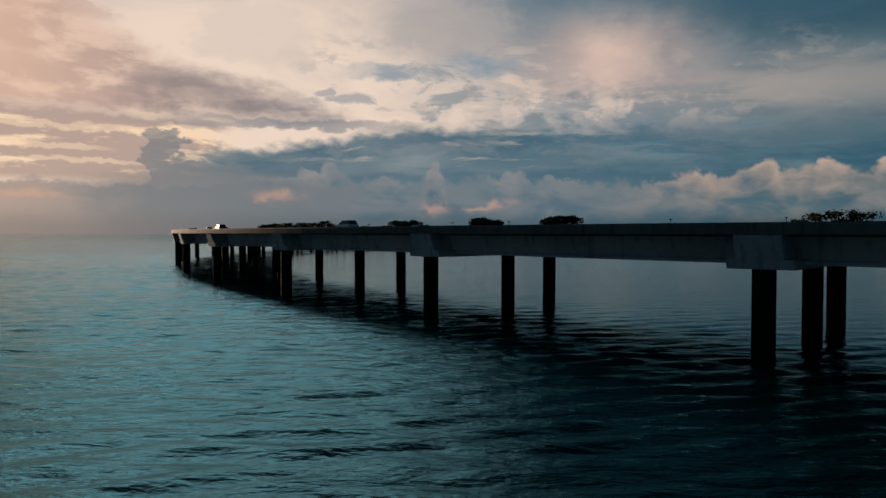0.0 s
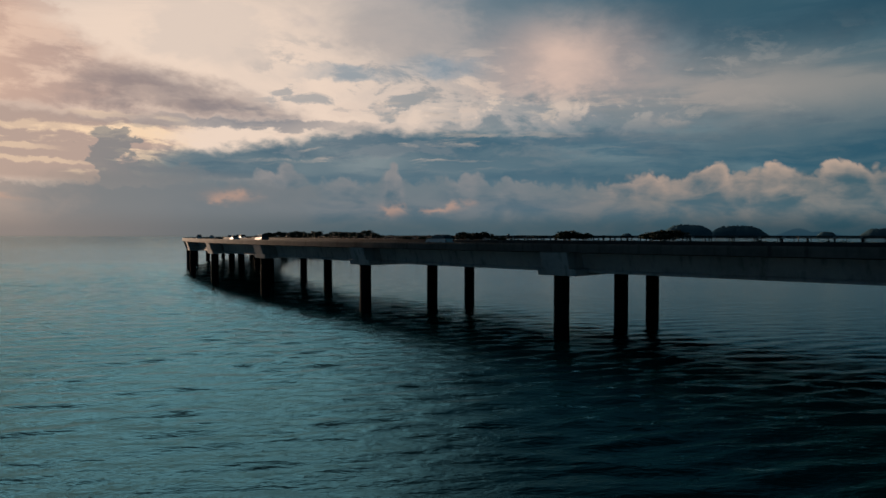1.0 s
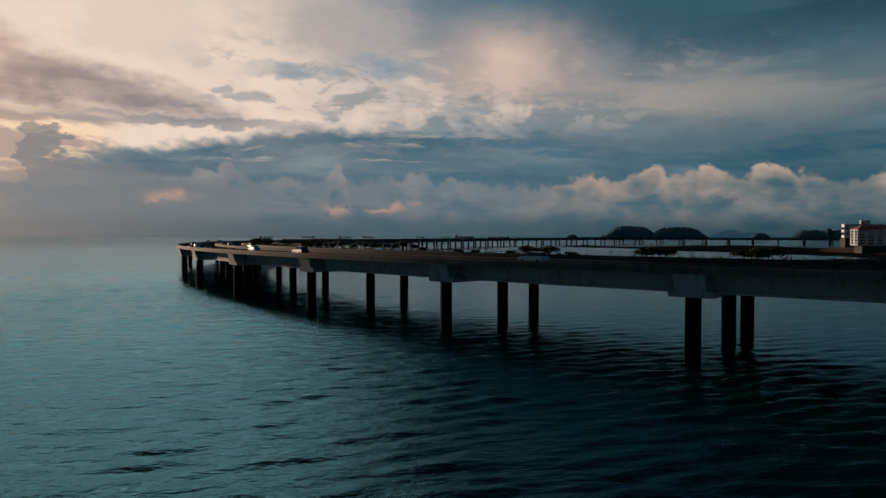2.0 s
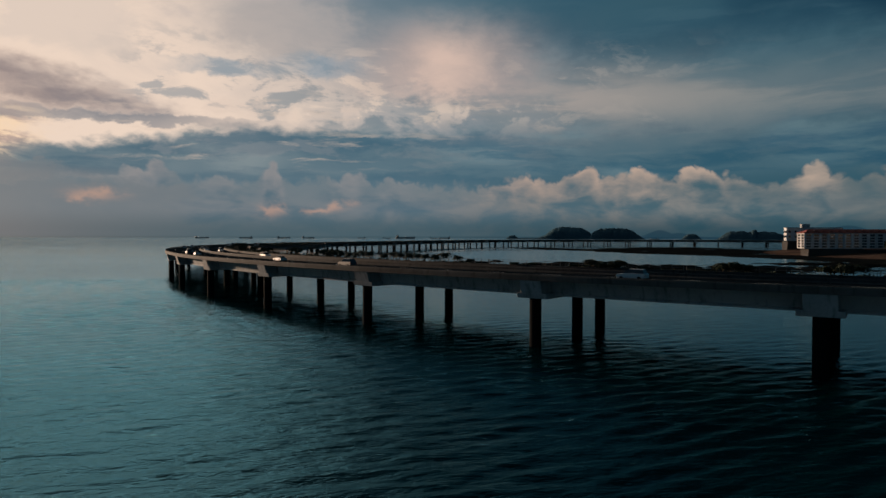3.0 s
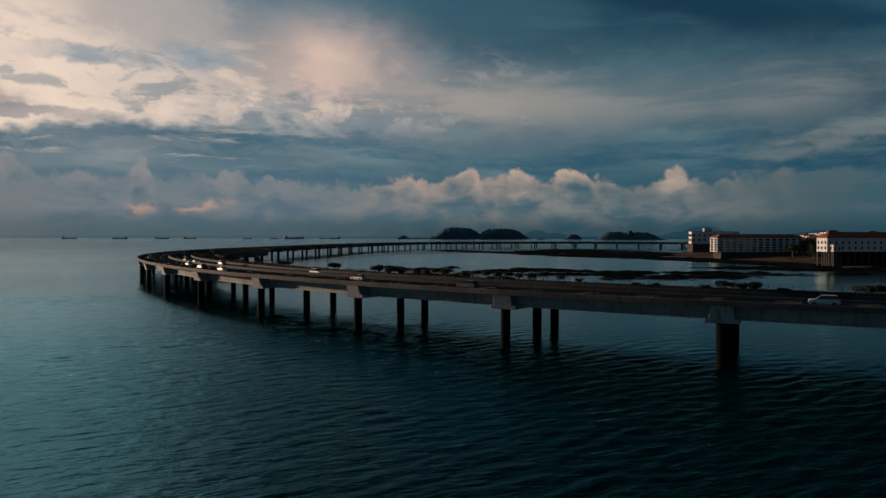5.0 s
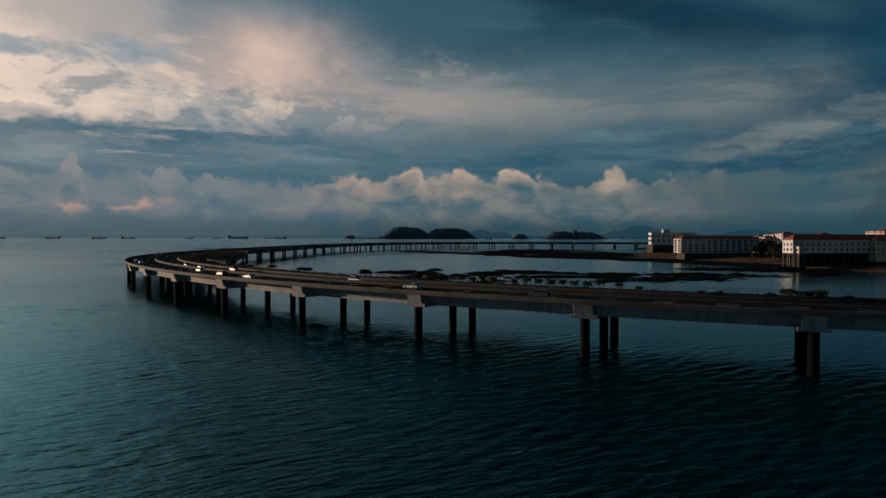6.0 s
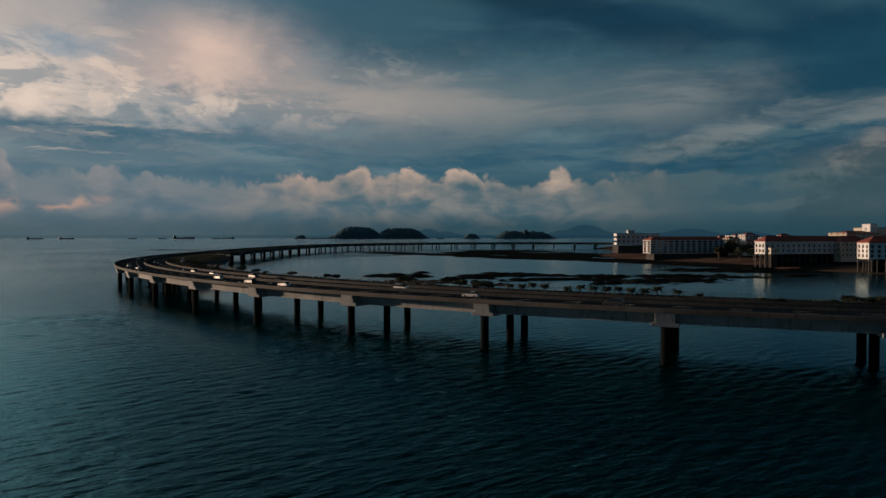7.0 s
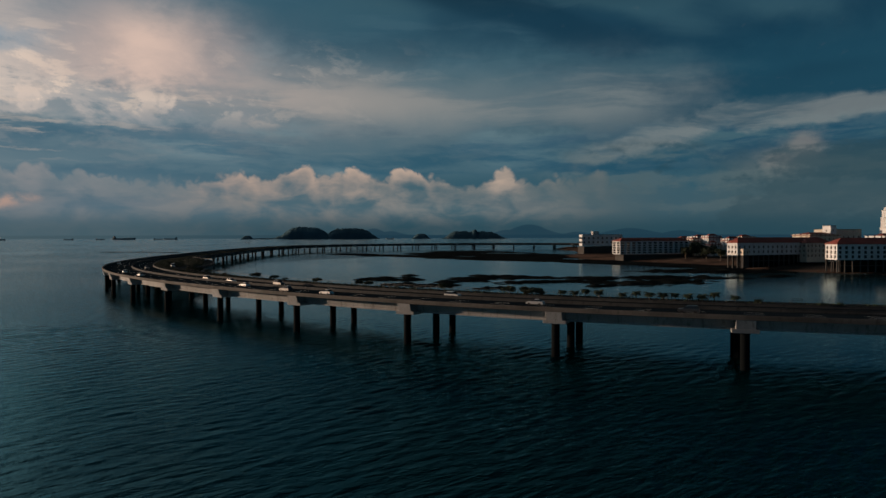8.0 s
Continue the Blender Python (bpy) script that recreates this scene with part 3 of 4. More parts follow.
def build_viaduct():
    v = empty("viaduct", pose(0, 0, 0), "curved concrete road viaduct on round columns in the sea", "viaduct")
    zt = DECK_TOP
    girder_at = (4.6, 11.8, 19.0, 26.2, 33.4)
    for k, (s0, s1) in enumerate(zip(PIERS[:-1], PIERS[1:])):
        a, b = s0 + 0.02, s1 - 0.02
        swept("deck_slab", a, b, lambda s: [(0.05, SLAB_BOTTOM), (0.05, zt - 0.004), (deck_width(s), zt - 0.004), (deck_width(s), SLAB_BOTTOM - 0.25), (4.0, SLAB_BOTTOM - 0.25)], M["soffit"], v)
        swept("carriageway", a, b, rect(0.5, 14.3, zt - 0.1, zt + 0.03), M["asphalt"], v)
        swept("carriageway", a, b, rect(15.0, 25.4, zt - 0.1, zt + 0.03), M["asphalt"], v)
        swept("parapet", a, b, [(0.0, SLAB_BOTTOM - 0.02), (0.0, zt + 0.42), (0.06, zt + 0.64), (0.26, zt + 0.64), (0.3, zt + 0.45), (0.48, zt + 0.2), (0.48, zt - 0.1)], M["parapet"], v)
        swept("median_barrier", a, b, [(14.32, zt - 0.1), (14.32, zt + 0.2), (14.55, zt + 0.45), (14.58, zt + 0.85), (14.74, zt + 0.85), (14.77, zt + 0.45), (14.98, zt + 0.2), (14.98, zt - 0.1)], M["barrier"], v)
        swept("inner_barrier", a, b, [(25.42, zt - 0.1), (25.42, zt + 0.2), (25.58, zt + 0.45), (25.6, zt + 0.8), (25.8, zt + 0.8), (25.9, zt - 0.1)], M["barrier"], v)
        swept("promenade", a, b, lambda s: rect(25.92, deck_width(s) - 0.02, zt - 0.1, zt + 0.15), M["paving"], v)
        # all but the outer girder take the shade-toned soffit concrete
        for o in girder_at:
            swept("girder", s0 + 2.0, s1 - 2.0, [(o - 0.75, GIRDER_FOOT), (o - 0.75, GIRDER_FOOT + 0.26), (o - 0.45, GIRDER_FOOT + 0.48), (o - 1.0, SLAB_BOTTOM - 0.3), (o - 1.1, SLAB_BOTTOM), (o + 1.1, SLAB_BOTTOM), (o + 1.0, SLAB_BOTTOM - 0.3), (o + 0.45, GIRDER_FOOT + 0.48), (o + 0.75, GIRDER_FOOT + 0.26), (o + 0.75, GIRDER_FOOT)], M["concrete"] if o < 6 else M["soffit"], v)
    column_mesh = None
    for s in PIERS:
        w = deck_width(s)
        # an upright block between the girder ends on a wider ledge
        bm = bmesh.new()
        for half, pts in ((1.95, [(0.12, SLAB_BOTTOM - 0.03), (0.78, LEDGE_TOP - 0.02), (w - 0.8, LEDGE_TOP - 0.02), (w - 0.15, SLAB_BOTTOM - 0.27), (4.2, SLAB_BOTTOM - 0.27)]),
                          (2.75, [(0.74, LEDGE_TOP), (0.98, CAP_BOTTOM), (w - 1.0, CAP_BOTTOM), (w - 0.76, LEDGE_TOP)])):
            sides = [[bm.verts.new((x, -o, z)) for o, z in pts] for x in (-half, half)]
            bm.faces.new(sides[0])
            bm.faces.new(sides[1][::-1])
            for j in range(len(pts)):
                i = (j + 1) % len(pts)
                bm.faces.new((sides[0][j], sides[1][j], sides[1][i], sides[0][i]))
        bmesh.ops.bevel(bm, geom=bm.edges[:], offset=0.06, segments=1, affect="EDGES")
        cap = part("pier_cap", bm, M["concrete"], v)
        cap.matrix_basis = stand(s - 0.13, 0, 0, SKEW)
        places = [2.14, 17.22, 26.82] + ([w - 8.0] if w > 44 else [])
        for o in places:
            along = s + (o - 4.4) * math.tan(radians(SKEW))
            if column_mesh is None:
                column_mesh = part("column", tube(0.97, 0.97, -6.0, CAP_BOTTOM + 0.02, 28), M["column"], v, "round weathered concrete column, toned dark for shade", smooth=False)
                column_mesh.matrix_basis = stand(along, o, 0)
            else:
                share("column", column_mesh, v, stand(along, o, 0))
    # lane marks, as far as they can be told apart
    mark = None
    for o in (3.9, 7.3, 10.7, 18.5, 21.9):
        s = PIERS[0] + 2
        while s < 735:
            if mark is None:
                mark = part("lane_mark", block(0, 4, -0.08, 0.08, zt + 0.02, zt + 0.036), M["line"], v)
                mark.matrix_basis = stand(s, o, 0)
            else:
                share("lane_mark", mark, v, stand(s, o, 0))
            s += 12
    return v


viaduct = build_viaduct()


# ---------------------------------------------------------------- shore, tidal rock, hills
def fbm(x, y, scale, octaves=4, seed=0.0):
    return noise.fractal(Vector((x / scale, y / scale, seed)), 1.0, 2.0, octaves)


def field(name, x0, x1, y0, y1, step, height, material, label, category, floor=-0.6):
    """A sheet of ground whose height is a function of the plan; what lies under the floor is left out."""
    nx, ny = int((x1 - x0) / step) + 1, int((y1 - y0) / step) + 1
    zs = [[height(x0 + i * step, y0 + j * step) for i in range(nx)] for j in range(ny)]
    ids, verts, faces = {}, [], []

    def vid(i, j):
        if (i, j) not in ids:
            ids[(i, j)] = len(verts)
            verts.append((x0 + i * step, y0 + j * step, max(zs[j][i], floor)))
        return ids[(i, j)]

    for j in range(ny - 1):
        for i in range(nx - 1):
            if max(zs[j][i], zs[j][i + 1], zs[j + 1][i], zs[j + 1][i + 1]) > floor:
                faces.append((vid(i, j), vid(i + 1, j), vid(i + 1, j + 1), vid(i, j + 1)))
    return tagged(mesh_object(name, verts, faces, material, smooth=True), label, category, kind="structure")


def ridge(x, y, ax, ay, bx, by, half):
    """1 on the segment from a to b, falling to 0 at half metres and below 0 beyond."""
    dx, dy = bx - ax, by - ay
    t = max(0.0, min(1.0, ((x - ax) * dx + (y - ay) * dy) / (dx * dx + dy * dy)))
    return 1.0 - math.hypot(x - ax - t * dx, y - ay - t * dy) / half


REEFS = ((91, 419, 124, 410, 20), (116, 433, 129, 424, 15), (127, 408, 154, 374, 13), (59, 405, 82, 403, 11), (86, 377, 127, 359, 13), (127, 359, 142, 319, 17), (37, 452, 55, 432, 12), (53, 462, 64, 455, 9), (31, 389, 49, 385, 10), (23, 404, 31, 404, 13), (49, 353, 58, 352, 7), (105, 329, 116, 326, 6), (263, 392, 310, 380, 26), (134, 332, 176, 322, 22), (192, 352, 222, 325, 21), (281, 362, 317, 346, 22), (257, 310, 275, 306, 11), (150, 370, 198, 348, 16), (77, 474, 83, 468, 5))


def reef_height(x, y):
    k = max(ridge(x, y, *r) for r in REEFS)
    return 1.5 * k + 1.35 * fbm(x, y, 11, 5, 3.0) - 0.42 if k > -0.6 else -2.0


def mud_height(x, y):
    k = max(ridge(x, y, 300, 957, 342, 714, 42), ridge(x, y, 342, 714, 373, 551, 60), ridge(x, y, 373, 551, 363, 413, 50), ridge(x, y, 363, 413, 407, 281, 55), ridge(x, y, 416, 891, 511, 708, 60), ridge(x, y, 415, 841, 452, 688, 80), ridge(x, y, 512, 946, 627, 833, 90))
    return 1.5 * k + 0.6 * fbm(x, y, 40, 5, 8.0) - 0.25 if k > -0.6 else -2.0


def shore_line(y):
    """x of the water's edge of the old town's shore."""
    pts = ((-209, 412), (141, 364), (301, 344), (372, 344), (441, 384), (541, 397), (631, 426), (689, 464), (751, 582), (891, 712), (1191, 892))
    for (a, xa), (b, xb) in zip(pts, pts[1:]):
        if y <= b:
            return xa + (xb - xa) * (y - a) / (b - a)
    return pts[-1][1]


def land_height(x, y):
    d = x - shore_line(y)
    return -1.2 + min(max(d + 16, 0) * 0.09, 5.0) + 0.6 * fbm(x, y, 30, 4, 5.0) if d > -40 else -3.0


field("tidal_flat", 0, 360, 290, 500, 2.0, reef_height, M["mud"], "dark rocky reef bared by the tide", "reef", -0.5)
field("mud_bank", 220, 560, 240, 1010, 6.0, mud_height, M["mud"], "dark wet mud bank along the shore", "mud bank", -0.5)
field("ground", 330, 1300, -200, 1000, 10.0, land_height, M["sand"], "sandy shore and ground under the old town", "shore", -1.5)


def hill(name, x, y, long, deep, high, material, label, peaks, seed=0.0, turn=37.0):
    """A wooded island: humps along its length (place -1..1, width, height), with a tree-rough outline."""
    nx, ny, verts, faces = 120, 14, [], []
    for j in range(ny):
        for i in range(nx):
            a, b = 2 * i / (nx - 1) - 1, 2 * j / (ny - 1) - 1
            z = max([h * math.exp(-((a - c) / w) ** 4) for c, w, h in peaks])
            z *= max(0.0, 1 - b * b) ** 0.6 * max(0.0, 1 - a ** 8)
            z = z * high * (1 + 0.10 * fbm(a * 9, b * 3, 1.0, 5, seed)) + (0 if z < 0.02 else high * 0.03 * fbm(a * 60, b * 9, 1.0, 2, seed)) - 0.4
            verts.append((a * long / 2, b * deep / 2, z))
    for j in range(ny - 1):
        for i in range(nx - 1):
            k = j * nx + i
            faces.append((k, k + 1, k + nx + 1, k + nx))
    ob = mesh_object(name, verts, faces, material, smooth=True)
    ob.matrix_basis = pose(x, y, 0, 0, 0, -turn)
    return tagged(ob, label, "island", kind="structure")


def far(u, d):
    """Place at u degrees clockwise from +y, d metres from the middle of the drone's way."""
    return -110 + d * math.sin(radians(u)), 40 + d * math.cos(radians(u))


HILLS = (
    ("hill", 24.4, 4700, 440, 300, 80, "hill", "dark wooded island with a rounded top", ((-0.05, 0.72, 1.0), (-0.85, 0.5, 0.35)), 1.0),
    ("hill", 28.0, 4700, 400, 300, 72, "hill", "dark wooded island with a flattened top", ((-0.05, 0.85, 1.0),), 2.0),
    ("hill", 22.0, 4650, 560, 200, 18, "hill", "low wooded spit beside the islands", ((0.6, 0.6, 1.0), (-0.7, 0.12, 1.4), (-0.2, 0.4, 0.4)), 3.0),
    ("hill", 33.9, 4750, 170, 160, 34, "hill", "small wooded island", ((0, 0.6, 1.0),), 5.0),
    ("hill", 38.3, 4700, 490, 260, 58, "hill", "long wooded island", ((-0.35, 0.4, 0.9), (0.2, 0.6, 0.85), (0.05, 0.1, 1.05)), 6.0),
)
for nm, u, d, long, deep, high, mk, lab, peaks, sd in HILLS:
    hx, hy = far(u + 0.25, d)
    hill(nm, hx, hy, long, deep, high, M[mk], lab, peaks, sd, turn=u)


# ---------------------------------------------------------------- plants on the promenade
rng = np.random.default_rng(7)


def leaves(clumps, per, size, flat=0.8):
    """Small two-faced leaves scattered in clumps (x, y, z, radius)."""
    verts, faces = [], []
    for cx, cy, cz, r in clumps:
        d = rng.normal(size=(per, 3))
        d *= (r * rng.uniform(0.55, 1.0, per) / np.linalg.norm(d, axis=1))[:, None]
        d[:, 2] *= flat
        a = rng.normal(size=(per, 3))
        a /= np.linalg.norm(a, axis=1)[:, None]
        b = np.cross(a, rng.normal(size=(per, 3)))
        b /= np.linalg.norm(b, axis=1)[:, None]
        s = size * rng.uniform(0.6, 1.3, per)
        for k in range(per):
            p = np.array((cx, cy, cz)) + d[k]
            u, v = a[k] * s[k], b[k] * s[k] * 0.6
            i = len(verts)
            verts += [p - u, p + v, p + u, p - v]
            faces.append((i, i + 1, i + 2, i + 3))
    return verts, faces


def limb(bm, p, q, r0, r1, n=7):
    p, q = Vector(p), Vector(q)
    d = (q - p).normalized()
    a = d.orthogonal().normalized()
    b = d.cross(a)
    ring = [[bm.verts.new(c + (a * math.cos(2 * math.pi * i / n) + b * math.sin(2 * math.pi * i / n)) * r) for i in range(n)] for c, r in ((p, r0), (q, r1))]
    for i in range(n):
        bm.faces.new((ring[0][i], ring[0][(i + 1) % n], ring[1][(i + 1) % n], ring[1][i]))
    bm.faces.new(ring[1])
    bm.faces.new(ring[0][::-1])


def make_tree(width, height, seed, label, dense=130):
    r = random.Random(seed)
    t = empty("tree", pose(0, 0, -900), label, "tree", "promenade trees")
    bm = bmesh.new()
    fork = height * 0.38
    limb(bm, (0, 0, -0.2), (0.08, 0.04, fork), 0.05 * height, 0.035 * height)
    clumps = []
    for k in range(7):
        a = k * 0.9 + r.random()
        reach = width * 0.5 * r.uniform(0.35, 0.82)
        tip = (reach * math.cos(a), reach * math.sin(a), height * r.uniform(0.6, 0.86))
        mid = (tip[0] * 0.45, tip[1] * 0.45, fork + (tip[2] - fork) * 0.62)
        limb(bm, (0.08, 0.04, fork - 0.05), mid, 0.022 * height, 0.015 * height, 6)
        limb(bm, mid, tip, 0.015 * height, 0.006 * height, 5)
        clumps.append((*tip, width * r.uniform(0.13, 0.22)))
        clumps.append((tip[0] * 0.7 + r.uniform(-.3, .3), tip[1] * 0.7 + r.uniform(-.3, .3), tip[2] + height * r.uniform(-0.05, 0.1), width * r.uniform(0.12, 0.2)))
    part("trunk", bm, M["bark"], t)
    v, f = leaves(clumps, dense, 0.05 * height + 0.05)
    mesh_object("crown", v, f, M["leaf"], t)
    return t


def make_palm(height, seed):
    r = random.Random(seed)
    t = empty("palm_tree", pose(0, 0, -900), "small palm with a round drooping crown on the promenade", "palm", "promenade palms")
    bm = bmesh.new()
    p, n = (0, 0, -0.1), 5
    for k in range(n):
        q = (0.03 * math.sin(k + seed), 0.03 * math.cos(k * 1.3 + seed), height * (k + 1) / n)
        limb(bm, p, q, 0.11 - 0.01 * k, 0.10 - 0.01 * k, 8)
        p = q
    part("trunk", bm, M["bark"], t)
    # one frond: a drooping rib with leaflets
    verts = [(1.45 * k / 11, 0, 0.75 * k / 11 - 1.55 * (k / 11) ** 2) for k in range(12)]
    faces = []
    for k in range(11):
        x, z = verts[k][0], verts[k][2]
        w = 0.5 * math.sin(math.pi * min(1, 0.12 + k * 0.092)) + 0.02
        for side in (-1, 1):
            i = len(verts)
            verts += [(x + 0.18, side * w, z - 0.34 * w - 0.06), (x + 0.07, side * w, z - 0.34 * w - 0.06)]
            faces.append((k, k + 1, i, i + 1))
    first = None
    for k in range(26):
        m = pose(0, 0, height, r.uniform(-8, 8), r.uniform(-36, 26), k * 27.7 + r.uniform(-8, 8))
        if first is None:
            first = mesh_object("frond", verts, faces, M["palm"], t)
            first.matrix_basis = m
        else:
            share("frond", first, t, m)
    return t


TREES = [make_tree(6.2, 2.3, 1, "low spreading dark green tree on the promenade"), make_tree(3.2, 2.2, 2, "round dark green tree on the promenade"), make_tree(4.4, 2.5, 3, "bushy dark green tree with an open crown"), make_tree(2.4, 1.5, 4, "small dark shrub tree beside the road", 50), make_tree(4.6, 2.6, 5, "thin twiggy dark tree with gaps in its crown", 42)]
PALMS = [make_palm(1.8, 1), make_palm(2.05, 2), make_palm(1.65, 3)]
GROUND = DECK_TOP + 0.15
TREE_SPOTS = ((139.3, 28.0, 4), (140.6, 27.0, 3), (143.0, 28.2, 4), (145.4, 28.5, 3), (180.2, 28.4, 2), (182.0, 27.6, 2), (184.0, 28.4, 1), (196.6, 27.9, 1), (198.8, 26.9, 2), (200.6, 28.3, 1), (214.8, 26.5, 3), (220.4, 26.9, 2), (222.9, 26.4, 1), (226.0, 27.4, 2), (229.6, 26.5, 3), (240.1, 27.3, 3), (244.6, 26.4, 3), (258.6, 27.9, 3), (317.4, 30.0, 3), (320.5, 29.6, 0), (323.1, 30.7, 2), (328.3, 30.4, 2), (352.1, 31.2, 2), (385.3, 31.7, 1), (390.1, 31.2, 1), (413.3, 31.7, 1), (433.7, 31.7, 3), (440.5, 31.2, 1), (454.9, 31.7, 2), (483.8, 31.8, 3), (500.9, 30.9, 1), (516.7, 32.0, 2), (535.0, 33.3, 0))
for s, o, k in TREE_SPOTS:
    x, y, h = on_line(s, o)
    c = copy_thing(TREES[k], pose(x, y, GROUND, 0, 0, (s * 37) % 360))
    c.scale = (0.9 + (s * 7 % 5) * 0.06,) * 2 + (0.76 if 212 < s < 246 else 0.82 if s < 212 else 0.95,)
PALM_SPOTS = (264.2, 269.3, 272.4, 276.0, 279.6, 282.7, 286.3, 289.9, 293.6, 300.3, 304.4, 307.5, 311.1)
for k, s in enumerate(PALM_SPOTS):
    x, y, h = on_line(s, 29.5 + (k * 5 % 3) * 0.3)
    copy_thing(PALMS[k % 3], pose(x, y, GROUND, 0, 0, k * 61)).scale = (1.04 + (k * 3 % 4) * 0.05,) * 2 + (0.98 + (k * 3 % 4) * 0.06,)
for p in TREES + PALMS:
    for o in list(p.children) + [p]:
        bpy.data.objects.remove(o)

# low planting between the road and the walk, thinner past the bend
hedge = []
for s in np.arange(40, 1250, 0.45):
    o = 26.6 + 6.6 * rng.random() ** 1.3
    x, y, _ = on_line(s, o)
    if rng.random() < 0.8:
        hedge.append((x, y, GROUND + rng.uniform(0.1, 0.35 if s < 320 else 0.7), rng.uniform(0.4, 0.75 if s < 320 else 0.95)))
v, f = leaves(hedge, 16, 0.20)
tagged(mesh_object("shrubbery", v, f, M["leaf"]), "dark low shrubs along the promenade", "shrubs", kind="stuff")
# planted ground of the lookout in the bend
grove = []
for k in range(260):
    s = rng.uniform(590, 715)
    o = rng.uniform(30, deck_width(s) - 6)
    x, y, _ = on_line(s, o)
    grove.append((x, y, GROUND + rng.uniform(0.2, 0.9), rng.uniform(0.8, 1.7)))
v, f = leaves(grove, 40, 0.30)
tagged(mesh_object("shrubbery", v, f, M["leaf"]), "dark dense shrubs on the lookout platform", "shrubs", kind="stuff")


# ---------------------------------------------------------------- rail along the inner edge of the promenade
def build_rail():
    t = empty("promenade_rail", pose(0, 0, 0), "thin steel rail along the promenade edge", "railing")
    zt = GROUND
    for s0, s1 in zip(PIERS[2:22], PIERS[3:23]):
        for z in (0.55, 1.05):
            swept("rail", s0 + 0.1, s1 - 0.1, lambda s: rect(deck_width(s) - 0.36, deck_width(s) - 0.30, zt + z, zt + z + 0.06), M["steel"], t)
    first = None
    s = PIERS[2] + 1
    while s < PIERS[10]:
        m = stand(s, deck_width(s) - 0.33, zt - 0.01)
        if first is None:
            first = part("post", block(-0.04, 0.04, -0.04, 0.04, 0, 1.15), M["steel"], t)
            first.matrix_basis = m
        else:
            share("post", first, t, m)
        s += 2.4


build_rail()


# ---------------------------------------------------------------- low lamps beside the road
def make_lamp():
    t = empty("bollard_lamp", pose(0, 0, -900), "low dark steel lamp post with a flat cross head", "lamp post", "low lamps beside the road")
    part("base_plate", block(-0.14, 0.14, -0.14, 0.14, 0, 0.05, 0.015), M["steel"], t)
    part("pole", tube(0.06, 0.045, 0.04, 1.42, 12), M["steel"], t)
    head = part("lamp_head", block(-0.34, 0.34, -0.1, 0.1, 1.40, 1.50, 0.03), M["steel"], t)
    part("lens", block(-0.30, 0.30, -0.07, 0.07, 1.375, 1.402, 0.008), M["glass"], head, "clear flat lens")
    return t


lamp_post = make_lamp()
for k in range(-3, 13):
    copy_thing(lamp_post, stand(146.5 + 15 * k, 26.5, GROUND, 90))
for o in [c for p in lamp_post.children for c in p.children] + list(lamp_post.children) + [lamp_post]:
    bpy.data.objects.remove(o)


